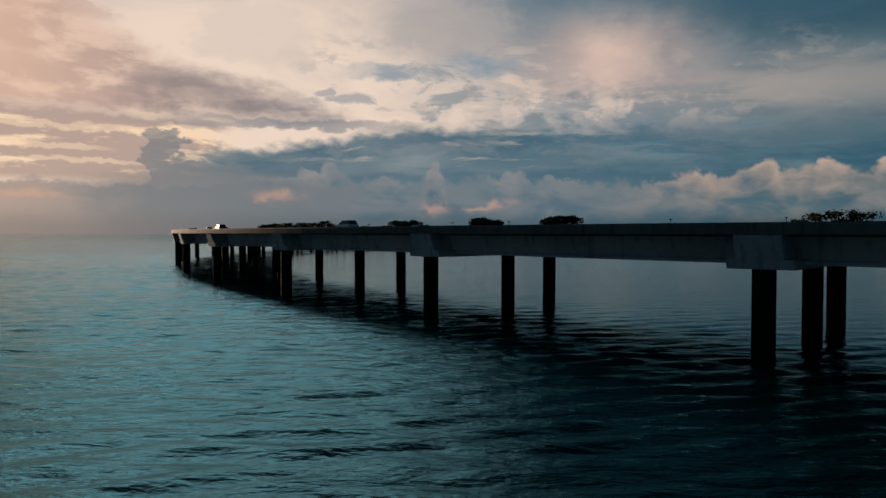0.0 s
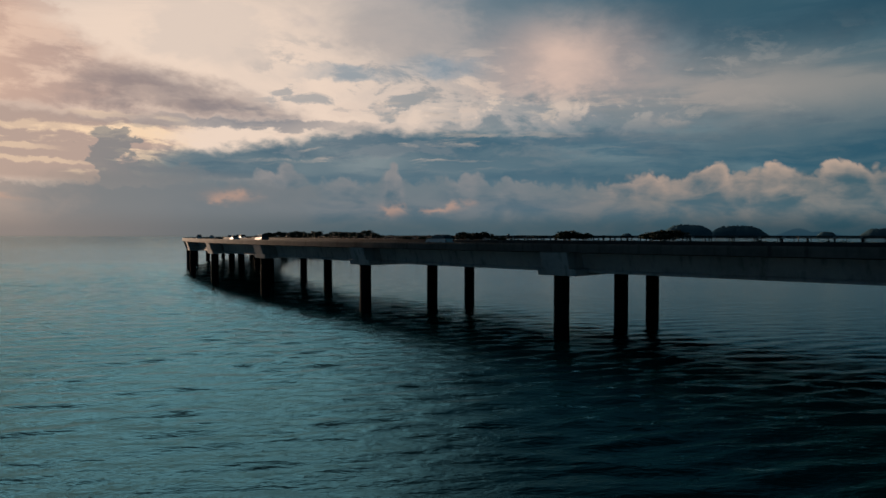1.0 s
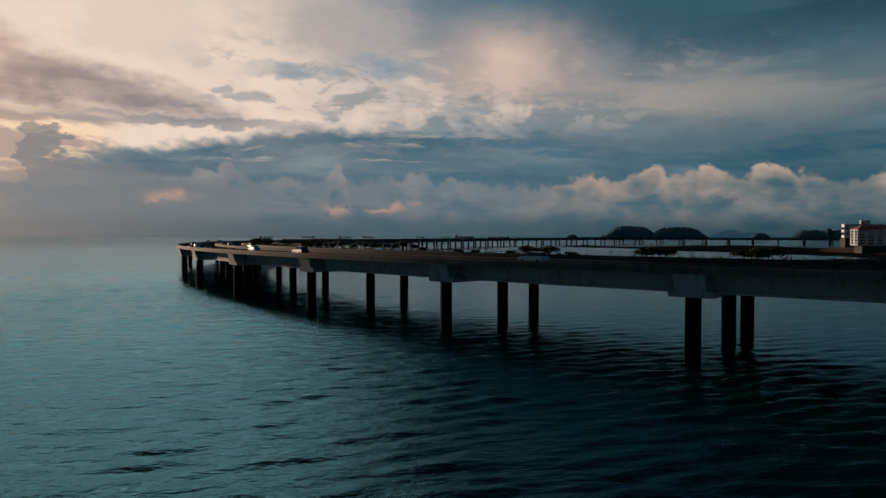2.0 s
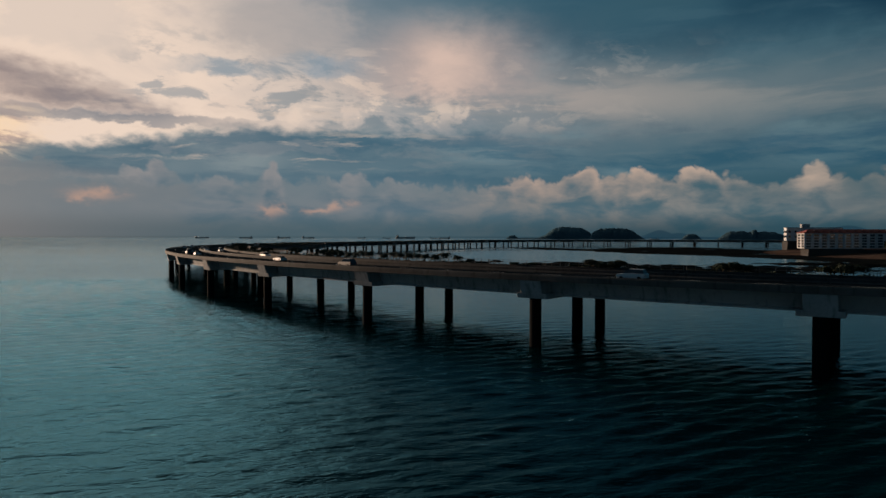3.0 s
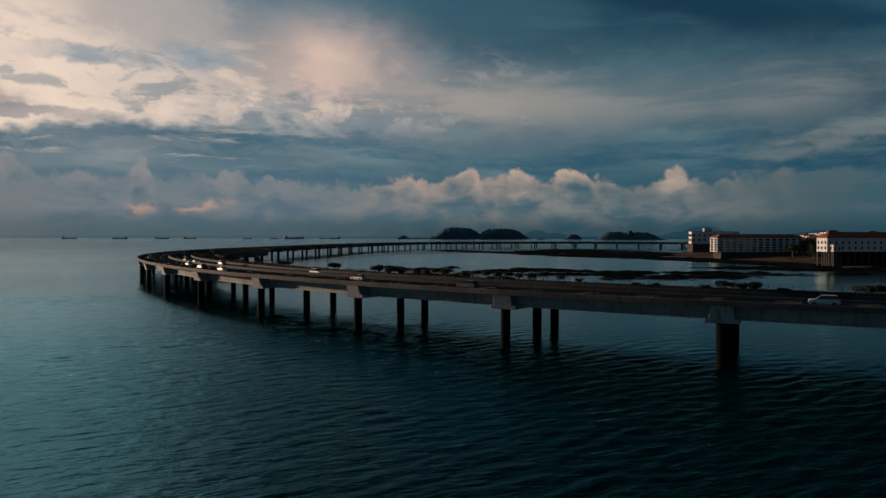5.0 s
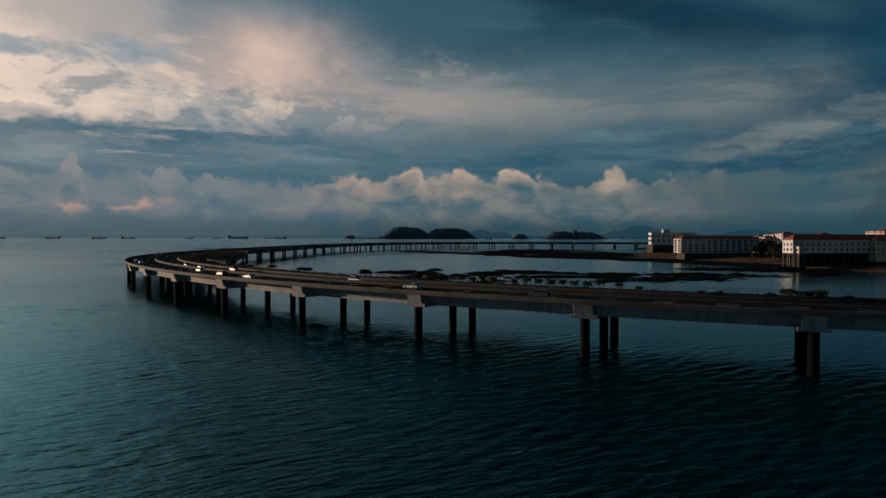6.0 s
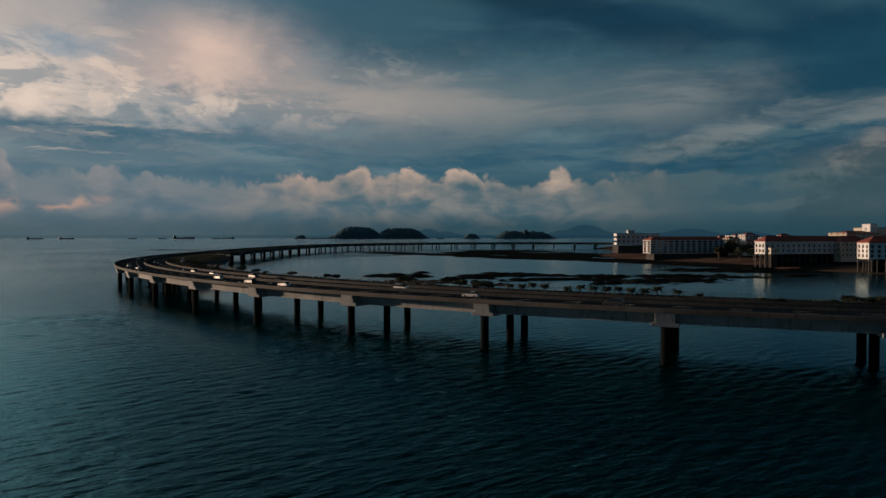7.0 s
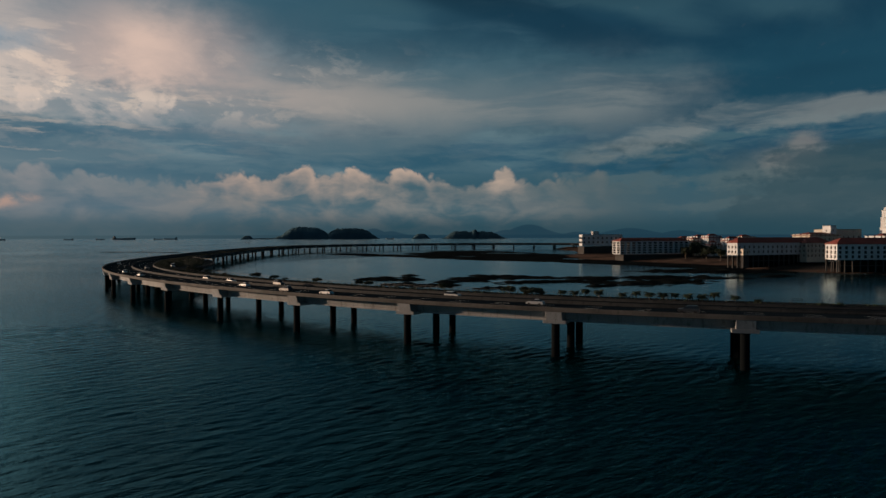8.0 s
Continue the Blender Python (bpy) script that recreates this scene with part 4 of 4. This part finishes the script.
# ---------------------------------------------------------------- vehicles
def make_car(kind, colour, label):
    """x ahead, wheels on z = 0."""
    t = empty("car", pose(0, 0, -900), label, "car", "cars on the viaduct")
    if kind == "sedan":
        L, W = 4.5, 1.76
        low = [(-2.25, 0.35), (-2.22, 0.75), (-2.1, 0.95), (-1.3, 1.0), (1.0, 0.93), (1.9, 0.82), (2.2, 0.66), (2.25, 0.38), (2.1, 0.28), (-2.1, 0.28)]
        cabin = [(-1.75, 0.97), (-1.1, 1.40), (0.15, 1.43), (1.15, 0.93)]
    elif kind == "suv":
        L, W = 4.6, 1.86
        low = [(-2.3, 0.42), (-2.28, 0.95), (-2.15, 1.1), (1.0, 1.08), (1.95, 1.0), (2.25, 0.85), (2.3, 0.45), (2.1, 0.34), (-2.1, 0.34)]
        cabin = [(-2.12, 1.08), (-1.85, 1.66), (0.35, 1.70), (1.25, 1.07)]
    else:
        L, W = 5.2, 1.95
        low = [(-2.6, 0.42), (-2.58, 1.05), (1.5, 1.1), (2.35, 0.98), (2.58, 0.8), (2.6, 0.45), (2.4, 0.35), (-2.4, 0.35)]
        cabin = [(-2.56, 1.05), (-2.5, 2.0), (1.0, 2.02), (1.85, 1.08)]

    def extrude(profile, half, taper):
        bm = bmesh.new()
        zmax = max(z for _, z in profile)
        zmin = min(z for _, z in profile)
        sides = [[bm.verts.new((x, sgn * (half - taper * (z - zmin) / (zmax - zmin + 1e-6)), z)) for x, z in profile] for sgn in (-1, 1)]
        bm.faces.new(sides[0])
        bm.faces.new(sides[1][::-1])
        for j in range(len(profile)):
            i = (j + 1) % len(profile)
            bm.faces.new((sides[0][j], sides[1][j], sides[1][i], sides[0][i]))
        bmesh.ops.bevel(bm, geom=bm.edges[:], offset=0.05, segments=2, affect="EDGES")
        return bm

    part("body", extrude(low, W / 2, 0.04), colour, t, smooth=False)
    part("cabin", extrude(cabin, W / 2 - 0.06, 0.20), M["glass"], t, "dark glazed cabin windows")
    (xa, za), (xb, zb) = cabin[1], cabin[2]
    part("roof", block(xa + 0.06, xb - 0.06, -W / 2 + 0.27, W / 2 - 0.27, zb - 0.03, zb + 0.035, 0.02), colour, t)
    for sgn in (-1, 1):
        part("headlight", block(L / 2 - 0.12, L / 2 - 0.01, sgn * W * 0.36 - 0.17, sgn * W * 0.36 + 0.17, 0.58, 0.70, 0.02), M["lamp_glass"], t)
        part("tail_light", block(-L / 2 + 0.0, -L / 2 + 0.1, sgn * W * 0.40 - 0.12, sgn * W * 0.40 + 0.12, 0.68, 0.84, 0.02), M["tail_glass"], t)
    wheel = None
    for x in (-L * 0.3, L * 0.31):
        for sgn in (-1, 1):
            m = pose(x, sgn * (W / 2 - 0.1), 0.32, 90, 0, 0)
            if wheel is None:
                wheel = part("wheel", tube(0.32, 0.32, -0.11, 0.11, 18), M["rubber"], t)
                wheel.matrix_basis = m
            else:
                share("wheel", wheel, t, m)
    return t


M["lamp_glass"] = glass("lamp_glass", (0.7, 0.7, 0.68), 0.15)
M["tail_glass"] = glass("tail_lamp", (0.35, 0.01, 0.01), 0.2)
CARS = [
    make_car("sedan", CAR_PAINT[0], "white saloon car on the viaduct road"), make_car("suv", CAR_PAINT[0], "white four-wheel-drive car on the viaduct road"),
    make_car("sedan", CAR_PAINT[1], "silver saloon car on the viaduct road"), make_car("suv", CAR_PAINT[2], "dark four-wheel-drive car on the viaduct road"),
    make_car("sedan", CAR_PAINT[3], "red saloon car on the viaduct road"), make_car("van", CAR_PAINT[0], "white delivery van on the viaduct road"),
]
# chainage, metres from the outer edge, which car, and whether it heads along the line
CAR_SPOTS = ((208.1, 5.6, 1, 1), (275.1, 5.6, 3, 1), (311.9, 9.0, 2, 1), (339.9, 16.7, 1, 0), (377.9, 5.6, 0, 1), (396.4, 5.6, 3, 1), (420.3, 20.2, 3, 0), (424.1, 9.0, 0, 1), (446.6, 16.7, 0, 0), (466.3, 16.7, 3, 0), (511.5, 5.6, 2, 1), (542.3, 5.6, 0, 1), (575.8, 20.2, 3, 0), (620.0, 12.4, 3, 1), (649.7, 5.6, 2, 1), (590.9, 34.5, 5, 1))
for s, o, k, along in CAR_SPOTS:
    copy_thing(CARS[k], stand(s, o, DECK_TOP + 0.15 if o > 26 else DECK_TOP + 0.03, 0 if along else 180))
for p in CARS:
    for o in list(p.children) + [p]:
        bpy.data.objects.remove(o)


# ---------------------------------------------------------------- the old town on the shore
def wall_with_openings(length, z0, z1, openings, reveal=0.45):
    """Wall in the plane y = 0, facing -y, with real openings (x0, x1, za, zb) and their reveals."""
    xs = sorted({0.0, length, *[v for o in openings for v in o[:2]]})
    zs = sorted({z0, z1, *[v for o in openings for v in o[2:]]})
    verts, faces, ids = [], [], {}

    def vid(x, z, y=0.0):
        k = (round(x, 4), round(z, 4), y)
        if k not in ids:
            ids[k] = len(verts)
            verts.append((x, y, z))
        return ids[k]

    for xa, xb in zip(xs, xs[1:]):
        for za, zb in zip(zs, zs[1:]):
            mx, mz = (xa + xb) / 2, (za + zb) / 2
            if not any(o[0] < mx < o[1] and o[2] < mz < o[3] for o in openings):
                faces.append((vid(xa, za), vid(xb, za), vid(xb, zb), vid(xa, zb)))
    for a, b, c, d in openings:
        ring = [(a, c), (b, c), (b, d), (a, d)]
        for (xa, za), (xb, zb) in zip(ring, ring[1:] + ring[:1]):
            faces.append((vid(xa, za), vid(xb, zb), vid(xb, zb, reveal), vid(xa, za, reveal)))
    return verts, faces


WINDOW_MESHES = {}


def add_window(parent, w, h, m, mullion=True):
    """A window (pane, frame bars, sill) on shared meshes, origin at its lower left in the wall's plane."""
    key = (round(w, 2), round(h, 2))
    if key not in WINDOW_MESHES:
        pane = bpy.data.meshes.new("pane")
        bm = block(0, w, 0.36, 0.42, 0, h)
        bm.to_mesh(pane)
        bm.free()
        pane.materials.append(M["glass"])
        bars = bpy.data.meshes.new("window_frame")
        bm = bmesh.new()
        for x0, x1, z0, z1 in ((0, 0.09, 0, h), (w - 0.09, w, 0, h), (0.09, w - 0.09, 0, 0.09), (0.09, w - 0.09, h - 0.09, h), (w / 2 - 0.05, w / 2 + 0.05, 0.09, h - 0.09)):
            box_into(bm, x0, x1, 0.28, 0.355, z0, z1)
        bm.to_mesh(bars)
        bm.free()
        bars.materials.append(M["frame_wood"])
        sill = bpy.data.meshes.new("sill")
        bm = block(-0.1, w + 0.1, -0.14, 0.1, -0.14, -0.004)
        bm.to_mesh(sill)
        bm.free()
        sill.materials.append(M["white"])
        WINDOW_MESHES[key] = (pane, bars, sill)
    pane, bars, sill = WINDOW_MESHES[key]
    win = new("window", bars)
    win.parent, win.matrix_basis = parent, m
    for nm, me in (("pane", pane), ("sill", sill)):
        o = new(nm, me)
        o.parent = win


def hip_roof(length, depth, z, rise, over=0.8):
    bm = bmesh.new()
    a = min(length, depth) / 2
    e = [bm.verts.new(p) for p in ((-over, -over, z), (length + over, -over, z), (length + over, depth + over, z), (-over, depth + over, z))]
    low = [bm.verts.new((v.co.x, v.co.y, z - 0.25)) for v in e]
    if length >= depth:
        r = [bm.verts.new((a, depth / 2, z + rise)), bm.verts.new((length - a, depth / 2, z + rise))]
        fs = ((e[0], e[1], r[1], r[0]), (e[1], e[2], r[1]), (e[2], e[3], r[0], r[1]), (e[3], e[0], r[0]))
    else:
        r = [bm.verts.new((length / 2, a, z + rise)), bm.verts.new((length / 2, depth - a, z + rise))]
        fs = ((e[0], e[1], r[0]), (e[1], e[2], r[1], r[0]), (e[2], e[3], r[1]), (e[3], e[0], r[0], r[1]))
    for f in fs:
        bm.faces.new(f)
    for i in range(4):
        bm.faces.new((low[i], low[(i + 1) % 4], e[(i + 1) % 4], e[i]))
    bm.faces.new(low[::-1])
    return bm


def building(name, label, x, y, turn, length, depth, z0, z1, rows, bays, win=(1.2, 1.7), end_bays=3, wall="white", roof="hip", rise=3.0, stilts=0.0, piers=False, first_x=None):
    """A house whose long front faces local -y; rows are the sills' heights above z0."""
    t = empty(name, pose(x, y, 0.8, 0, 0, turn), label, "building", "old town buildings")
    w, h = win
    mat = M[wall]
    front = [((i + 0.5) * length / bays - w / 2, (i + 0.5) * length / bays + w / 2, z0 + r, z0 + r + h) for r in rows for i in range(bays)]
    side = [((i + 0.5) * depth / end_bays - w / 2, (i + 0.5) * depth / end_bays + w / 2, z0 + r, z0 + r + h) for r in rows for i in range(end_bays)] if end_bays else []
    v, f = wall_with_openings(length, z0, z1, front)
    mesh_object("front_wall", v, f, mat, t)
    for a, b, c, d in front:
        add_window(t, w, h, pose(a, 0, c))
    for nm, m in (("end_wall", pose(0, depth, 0, 0, 0, -90)), ("end_wall", pose(length, 0, 0, 0, 0, 90))):
        v, f = wall_with_openings(depth, z0, z1, side)
        mesh_object(nm, v, f, mat, t).matrix_basis = m
        for a, b, c, d in side:
            add_window(t, w, h, m @ pose(a, 0, c))
    v, f = wall_with_openings(length, z0, z1, [])
    mesh_object("back_wall", v, f, mat, t).matrix_basis = pose(length, depth, 0, 0, 0, 180)
    part("floor", block(0.02, length - 0.02, 0.02, depth - 0.02, z0 - 0.35, z0), mat, t)
    part("cornice", block(-0.25, length + 0.25, -0.25, depth + 0.25, z1, z1 + 0.4, 0.08), mat, t)
    if roof == "hip":
        part("roof", hip_roof(length, depth, z1 + 0.66, rise), M["tile"], t, "red clay tile hipped roof")
    else:
        part("roof", block(0.3, length - 0.3, 0.3, depth - 0.3, z1 + 0.4, z1 + 0.7), M["stone"], t)
    if piers:
        first = None
        for i in range(bays + 1):
            m = pose(i * length / bays, 0, z0)
            if first is None:
                first = part("pilaster", block(-0.55, 0.55, -0.5, -0.01, 0, z1 - z0 - 0.02), mat, t)
                first.matrix_basis = m
            else:
                share("pilaster", first, t, m)
        for r in rows:
            part("balcony", block(0.6, length - 0.6, -0.42, -0.015, z0 + r - 0.9, z0 + r - 0.16), mat, t)
    if stilts:
        first = None
        nx, ny = max(2, round(length / 5.5)), 3
        for i in range(nx + 1):
            for j in range(ny):
                m = pose(0.5 + i * (length - 1.0) / nx, 0.5 + j * (depth - 1.0) / (ny - 1), 0)
                if first is None:
                    first = part("stilt", block(-0.35, 0.35, -0.35, 0.35, z0 - stilts, z0 - 0.34), M["stilt"], t)
                    first.matrix_basis = m
                else:
                    share("stilt", first, t, m)
        part("tie_beam", block(0.2, length - 0.2, 0.25, 0.75, z0 - stilts * 0.5, z0 - stilts * 0.5 + 0.4), M["stilt"], t)
        # added dark sheet that stands in for the shade under the floor
        part("base_wall", block(5, length, 3.4, 3.8, z0 - stilts, z0 - 0.36), M["mud"], t)
    return t


# rain-marked posts, their colour darkened for the shade under the floor
M["stilt"] = surface("weathered_shaded_stilt", (0.050, 0.048, 0.045), (0.024, 0.023, 0.022), 0.9, 1.5, 0.1, 0.3, streaks=0.5)
M["frame_wood"] = surface("window_wood", (0.16, 0.12, 0.09), (0.09, 0.07, 0.055), 0.7, 3.0, 0.3, 0.2)

# hotel with bays of loggias, on a sea wall
hotel = building("hotel", "white five-storey waterfront hotel with arcaded bays and red roof", 391.5, 537.4, -14, 93, 13, 7.0, 20.0, (0.5, 3.0, 5.5, 8.0, 10.5), 13, (4.4, 1.95), 2, "white", rise=3.4, piers=True)
for k in range(13):
    part("dormer", hip_roof(3.2, 3.6, 21.9, 1.5, 0.25), M["tile"], hotel, "small red tiled dormer").matrix_basis = pose(2.0 + k * 7.15, 1.2, 0)
building("school", "white two-storey building above a stone fort wall", 491.0, 677.0, -20, 60, 8, 13.0, 27.0, (3.0, 8.6), 9, (2.6, 2.6), 3, "white", roof="flat")
building("penthouse", "small white rooftop block", 508.6, 674.0, -20, 9, 5, 27.72, 31.0, (0.8,), 2, (1.4, 1.4), 2, "white", roof="flat")
building("clubhouse", "long white waterfront clubhouse on stilts with red tiled roof", 321.3, 368.0, -17, 97, 11, 11.4, 20.4, (1.2, 5.0), 20, (1.7, 2.1), 3, "white", rise=4.0, stilts=10.5)
building("pavilion", "small lit white terrace pavilion on stilts", 322.0, 363.6, -17, 6, 4.2, 11.5, 15.6, (1.0,), 2, (1.4, 1.8), 1, "cream", roof="flat", stilts=10.5)
building("pavilion", "small cream lean-to beside the clubhouse", 400.1, 338.7, -17, 9, 5, 11.0, 16.2, (1.2,), 3, (1.4, 2.0), 2, "cream", roof="flat", stilts=10.5)
building("annex", "white three-storey waterfront block on stilts with red roof", 328.1, 297.1, -35, 74, 14, 9.6, 20.0, (0.8, 4.0, 7.1), 16, (2.1, 2.2), 3, "white", rise=4.4, stilts=9.4)
building("town_house", "cream town house with red roof behind the shore", 382.7, 343.3, -18, 20, 16, 5.0, 20.0, (4.0, 8.0, 12.0), 5, (1.4, 2.0), 3, "cream", rise=3.5)
building("theatre", "tall pale blank-walled hall behind the old town", 452.0, 350.3, -16, 32, 22, 4.0, 31.4, (20.0,), 5, (1.6, 2.0), 0, "cream", roof="flat")
building("stair_block", "tall sunlit white stair block of a hall", 445.1, 351.7, -16, 7, 8, 4.0, 34.6, (26.0,), 1, (1.2, 1.6), 1, "white", roof="flat")
building("terrace_house", "long cream house with sunlit parapet", 413.8, 354.9, -16, 36, 18, 4.0, 26.0, (18.0, 21.5), 7, (1.4, 2.0), 3, "cream", rise=2.5)
TOWN = ((488.1, 514.3, 16, 12, 24.0, 'cream'), (496.8, 500.6, 18, 12, 28.0, 'white'), (501.6, 479.4, 22, 12, 25.0, 'white'), (489.3, 493.0, 12, 10, 20.5, 'white'), (519.2, 474.5, 20, 14, 27.0, 'cream'), (415.5, 289.7, 24, 18, 26.0, 'cream'), (440.5, 307.4, 26, 18, 28.0, 'white'), (426.0, 257.0, 22, 16, 24.0, 'white'), (460.0, 279.0, 30, 20, 30.0, 'cream'), (534.1, 538.2, 24, 16, 27.0, 'white'), (560.0, 578.0, 26, 16, 25.0, 'cream'))
for k, (bx, by, bl, bd, top, mt) in enumerate(TOWN):
    building("town_house", f"{'white' if mt == 'white' else 'cream'} old town house with red tiled roof", bx, by, -14 - (k * 5) % 9, bl, bd, 4.0, top - 5, (top - 15, top - 11, top - 7.8), max(3, int(bl / 4.2)), (1.3, 1.9), 3, mt, rise=4.6)


def church_tower(x, y):
    t = empty("church_tower", pose(x, y, 0, 0, 0, -18), "white church bell tower with a small dome", "tower", "old town buildings")
    z = 4.0
    for w, h in ((7.0, 30.0), (6.2, 9.0), (5.0, 6.0)):
        part("tower_stage", block(-w / 2, w / 2, -w / 2, w / 2, z, z + h - 0.5, 0.15), M["white"], t)
        part("cornice", block(-w / 2 - 0.35, w / 2 + 0.35, -w / 2 - 0.35, w / 2 + 0.35, z + h - 0.49, z + h - 0.004, 0.1), M["white"], t)
        for s in (-1, 1):
            part("belfry_opening", block(s * w * 0.2 - 0.5, s * w * 0.2 + 0.5, -w / 2 - 0.02, -w / 2 + 0.3, z + h * 0.35, z + h * 0.75), M["glass"], t)
        z += h
    bm = bmesh.new()
    bmesh.ops.create_uvsphere(bm, u_segments=20, v_segments=10, radius=2.3)
    for v in bm.verts:
        v.co.z = max(v.co.z, -0.2) * 1.25 + z + 0.25
    part("dome", bm, M["white"], t, smooth=True)
    part("finial", tube(0.12, 0.03, z + 2.9, z + 5.2, 8), M["steel"], t)


church_tower(473.0, 318.0)


# sea walls under the hotel and the fort
def sea_wall(name, label, x, y, turn, length, depth, z1):
    bm = bmesh.new()
    vs = [bm.verts.new(p) for p in ((-1.2, -1.2, -1), (length + 1.2, -1.2, -1), (length, depth, -1), (0, depth, -1), (0, 0, z1), (length, 0, z1), (length, depth, z1), (0, depth, z1))]
    for f in ((3, 2, 1, 0), (4, 5, 6, 7), (0, 1, 5, 4), (1, 2, 6, 5), (2, 3, 7, 6), (3, 0, 4, 7)):
        bm.faces.new([vs[i] for i in f])
    ob = part(name, bm, M["stone"])
    ob.matrix_basis = pose(x, y, 0, 0, 0, turn)
    tagged(ob, label, "sea wall", kind="structure")
    part("coping", block(-0.25, length + 0.25, -0.25, 0.8, z1 + 0.004, z1 + 0.35, 0.05), M["stone"], ob)


sea_wall("sea_wall", "dark stone sea wall under the hotel", 393.5, 534.6, -14, 93, 14, 6.65)
sea_wall("fort_wall", "weathered stone fort wall by the water", 487.5, 671.0, -20, 80, 16, 12.65)


# dark trees between the houses
def make_town_tree(width, height, seed):
    r = random.Random(seed)
    t = empty("tree", pose(0, 0, -900), "dark dense broad tree between town houses", "tree", "town trees")
    bm = bmesh.new()
    limb(bm, (0, 0, -0.5), (0.2, 0, height * 0.45), 0.4, 0.25, 8)
    clumps = []
    for k in range(16):
        a, q = r.uniform(0, 6.28), r.uniform(0.1, 0.42) * width
        tip = (q * math.cos(a), q * math.sin(a), height * r.uniform(0.45, 0.92))
        limb(bm, (0.2, 0, height * 0.42), tip, 0.14, 0.05, 5)
        clumps.append((*tip, width * r.uniform(0.13, 0.22)))
    part("trunk", bm, M["bark"], t)
    v, f = leaves(clumps, 150, 0.42)
    mesh_object("crown", v, f, M["leaf"], t)
    return t


TOWN_TREES = [make_town_tree(13, 14, 5), make_town_tree(10, 11, 6)]
for k, (tx, ty) in enumerate(((467.9, 507.4), (460.2, 495.8), (471.3, 499.2), (478.0, 481.7), (452.8, 490.3), (473.5, 513.1), (463.7, 491.7), (478.5, 493.6), (487.3, 489.1), (458.0, 484.0), (443.5, 418.9), (404.9, 397.0), (416.0, 404.4), (427.1, 411.8), (492.1, 449.4), (478.0, 435.3), (538.4, 618.7), (533.2, 673.1), (553.4, 677.3), (430.7, 485.4), (420.6, 456.0), (411.3, 435.5))):
    copy_thing(TOWN_TREES[k % 2], pose(tx, ty, 3.2, 0, 0, k * 47)).scale = (0.85 + (k * 7 % 5) * 0.09,) * 3
for p in TOWN_TREES:
    for o in list(p.children) + [p]:
        bpy.data.objects.remove(o)


# ---------------------------------------------------------------- ships at anchor
def make_ship(length, label):
    t = empty("cargo_ship", pose(0, 0, -900), label, "ship", "ships at anchor")
    L, B, H = length, length * 0.15, length * 0.055
    out_line = [(-L / 2, -B * 0.42), (-L * 0.42, -B / 2), (L * 0.36, -B / 2), (L * 0.46, -B * 0.25), (L / 2, 0), (L * 0.46, B * 0.25), (L * 0.36, B / 2), (-L * 0.42, B / 2), (-L / 2, B * 0.42)]
    bm = bmesh.new()
    lo = [bm.verts.new((x * 0.97, y * 0.85, -1)) for x, y in out_line]
    hi = [bm.verts.new((x, y, H + (H * 0.5 if x > L * 0.4 else 0))) for x, y in out_line]
    n = len(out_line)
    for i in range(n):
        bm.faces.new((lo[i], lo[(i + 1) % n], hi[(i + 1) % n], hi[i]))
    bm.faces.new(hi)
    bm.faces.new(lo[::-1])
    part("hull", bm, M["hull"], t)
    part("deckhouse", block(-L * 0.44, -L * 0.34, -B * 0.36, B * 0.36, H + 0.01, H + L * 0.08, 0.3), M["ship_white"], t)
    part("bridge", block(-L * 0.42, -L * 0.37, -B * 0.48, B * 0.48, H + L * 0.08 + 0.01, H + L * 0.105, 0.2), M["ship_white"], t)
    part("funnel", block(-L * 0.455, -L * 0.435, -B * 0.1, B * 0.1, H + 0.01, H + L * 0.11, 0.2), M["hull"], t)
    for k in range(3):
        part("crane", block(-L * 0.2 + k * L * 0.2, -L * 0.19 + k * L * 0.2, -0.8, 0.8, H + 0.01, H + L * 0.07), M["hull"], t)
    return t


M["ship_white"] = surface("ship_white", (0.14, 0.17, 0.19), (0.10, 0.125, 0.14), 0.7, 0.05, 0.01, 0.1)
SHIPS = [make_ship(88, "distant dark cargo ship at anchor"), make_ship(140, "long distant dark tanker at anchor"), make_ship(55, "small distant coaster at anchor")]
for u, d, k, a in ((-5.7, 4750, 0, 8), (-2.3, 4750, 0, 172), (0.7, 4750, 0, 5), (2.7, 4700, 0, 20), (7.1, 4750, 2, 170), (9.2, 4800, 2, 6), (10.8, 4750, 1, 12), (13.2, 4700, 2, 4), (14.1, 4750, 0, 165), (36.6, 4400, 2, 15), (31.4, 4300, 2, 160)):
    sx, sy = far(u, d)
    copy_thing(SHIPS[k], pose(sx, sy, 0, 0, 0, -u + a))
for p in SHIPS:
    for o in list(p.children) + [p]:
        bpy.data.objects.remove(o)

# thin reef awash outside the bend
def outer_reef_height(x, y):
    k = max(ridge(x, y, 46, 1348, 91, 1302, 10), ridge(x, y, 91, 1302, 136, 1246, 14))
    return 0.8 * k + 0.5 * fbm(x, y, 25, 4, 6.0) - 0.2 if k > -0.6 else -2.0


field("outer_reef", 20, 170, 1210, 1370, 4.0, outer_reef_height, M["mud"], "thin dark reef awash outside the bend", "reef", -0.5)
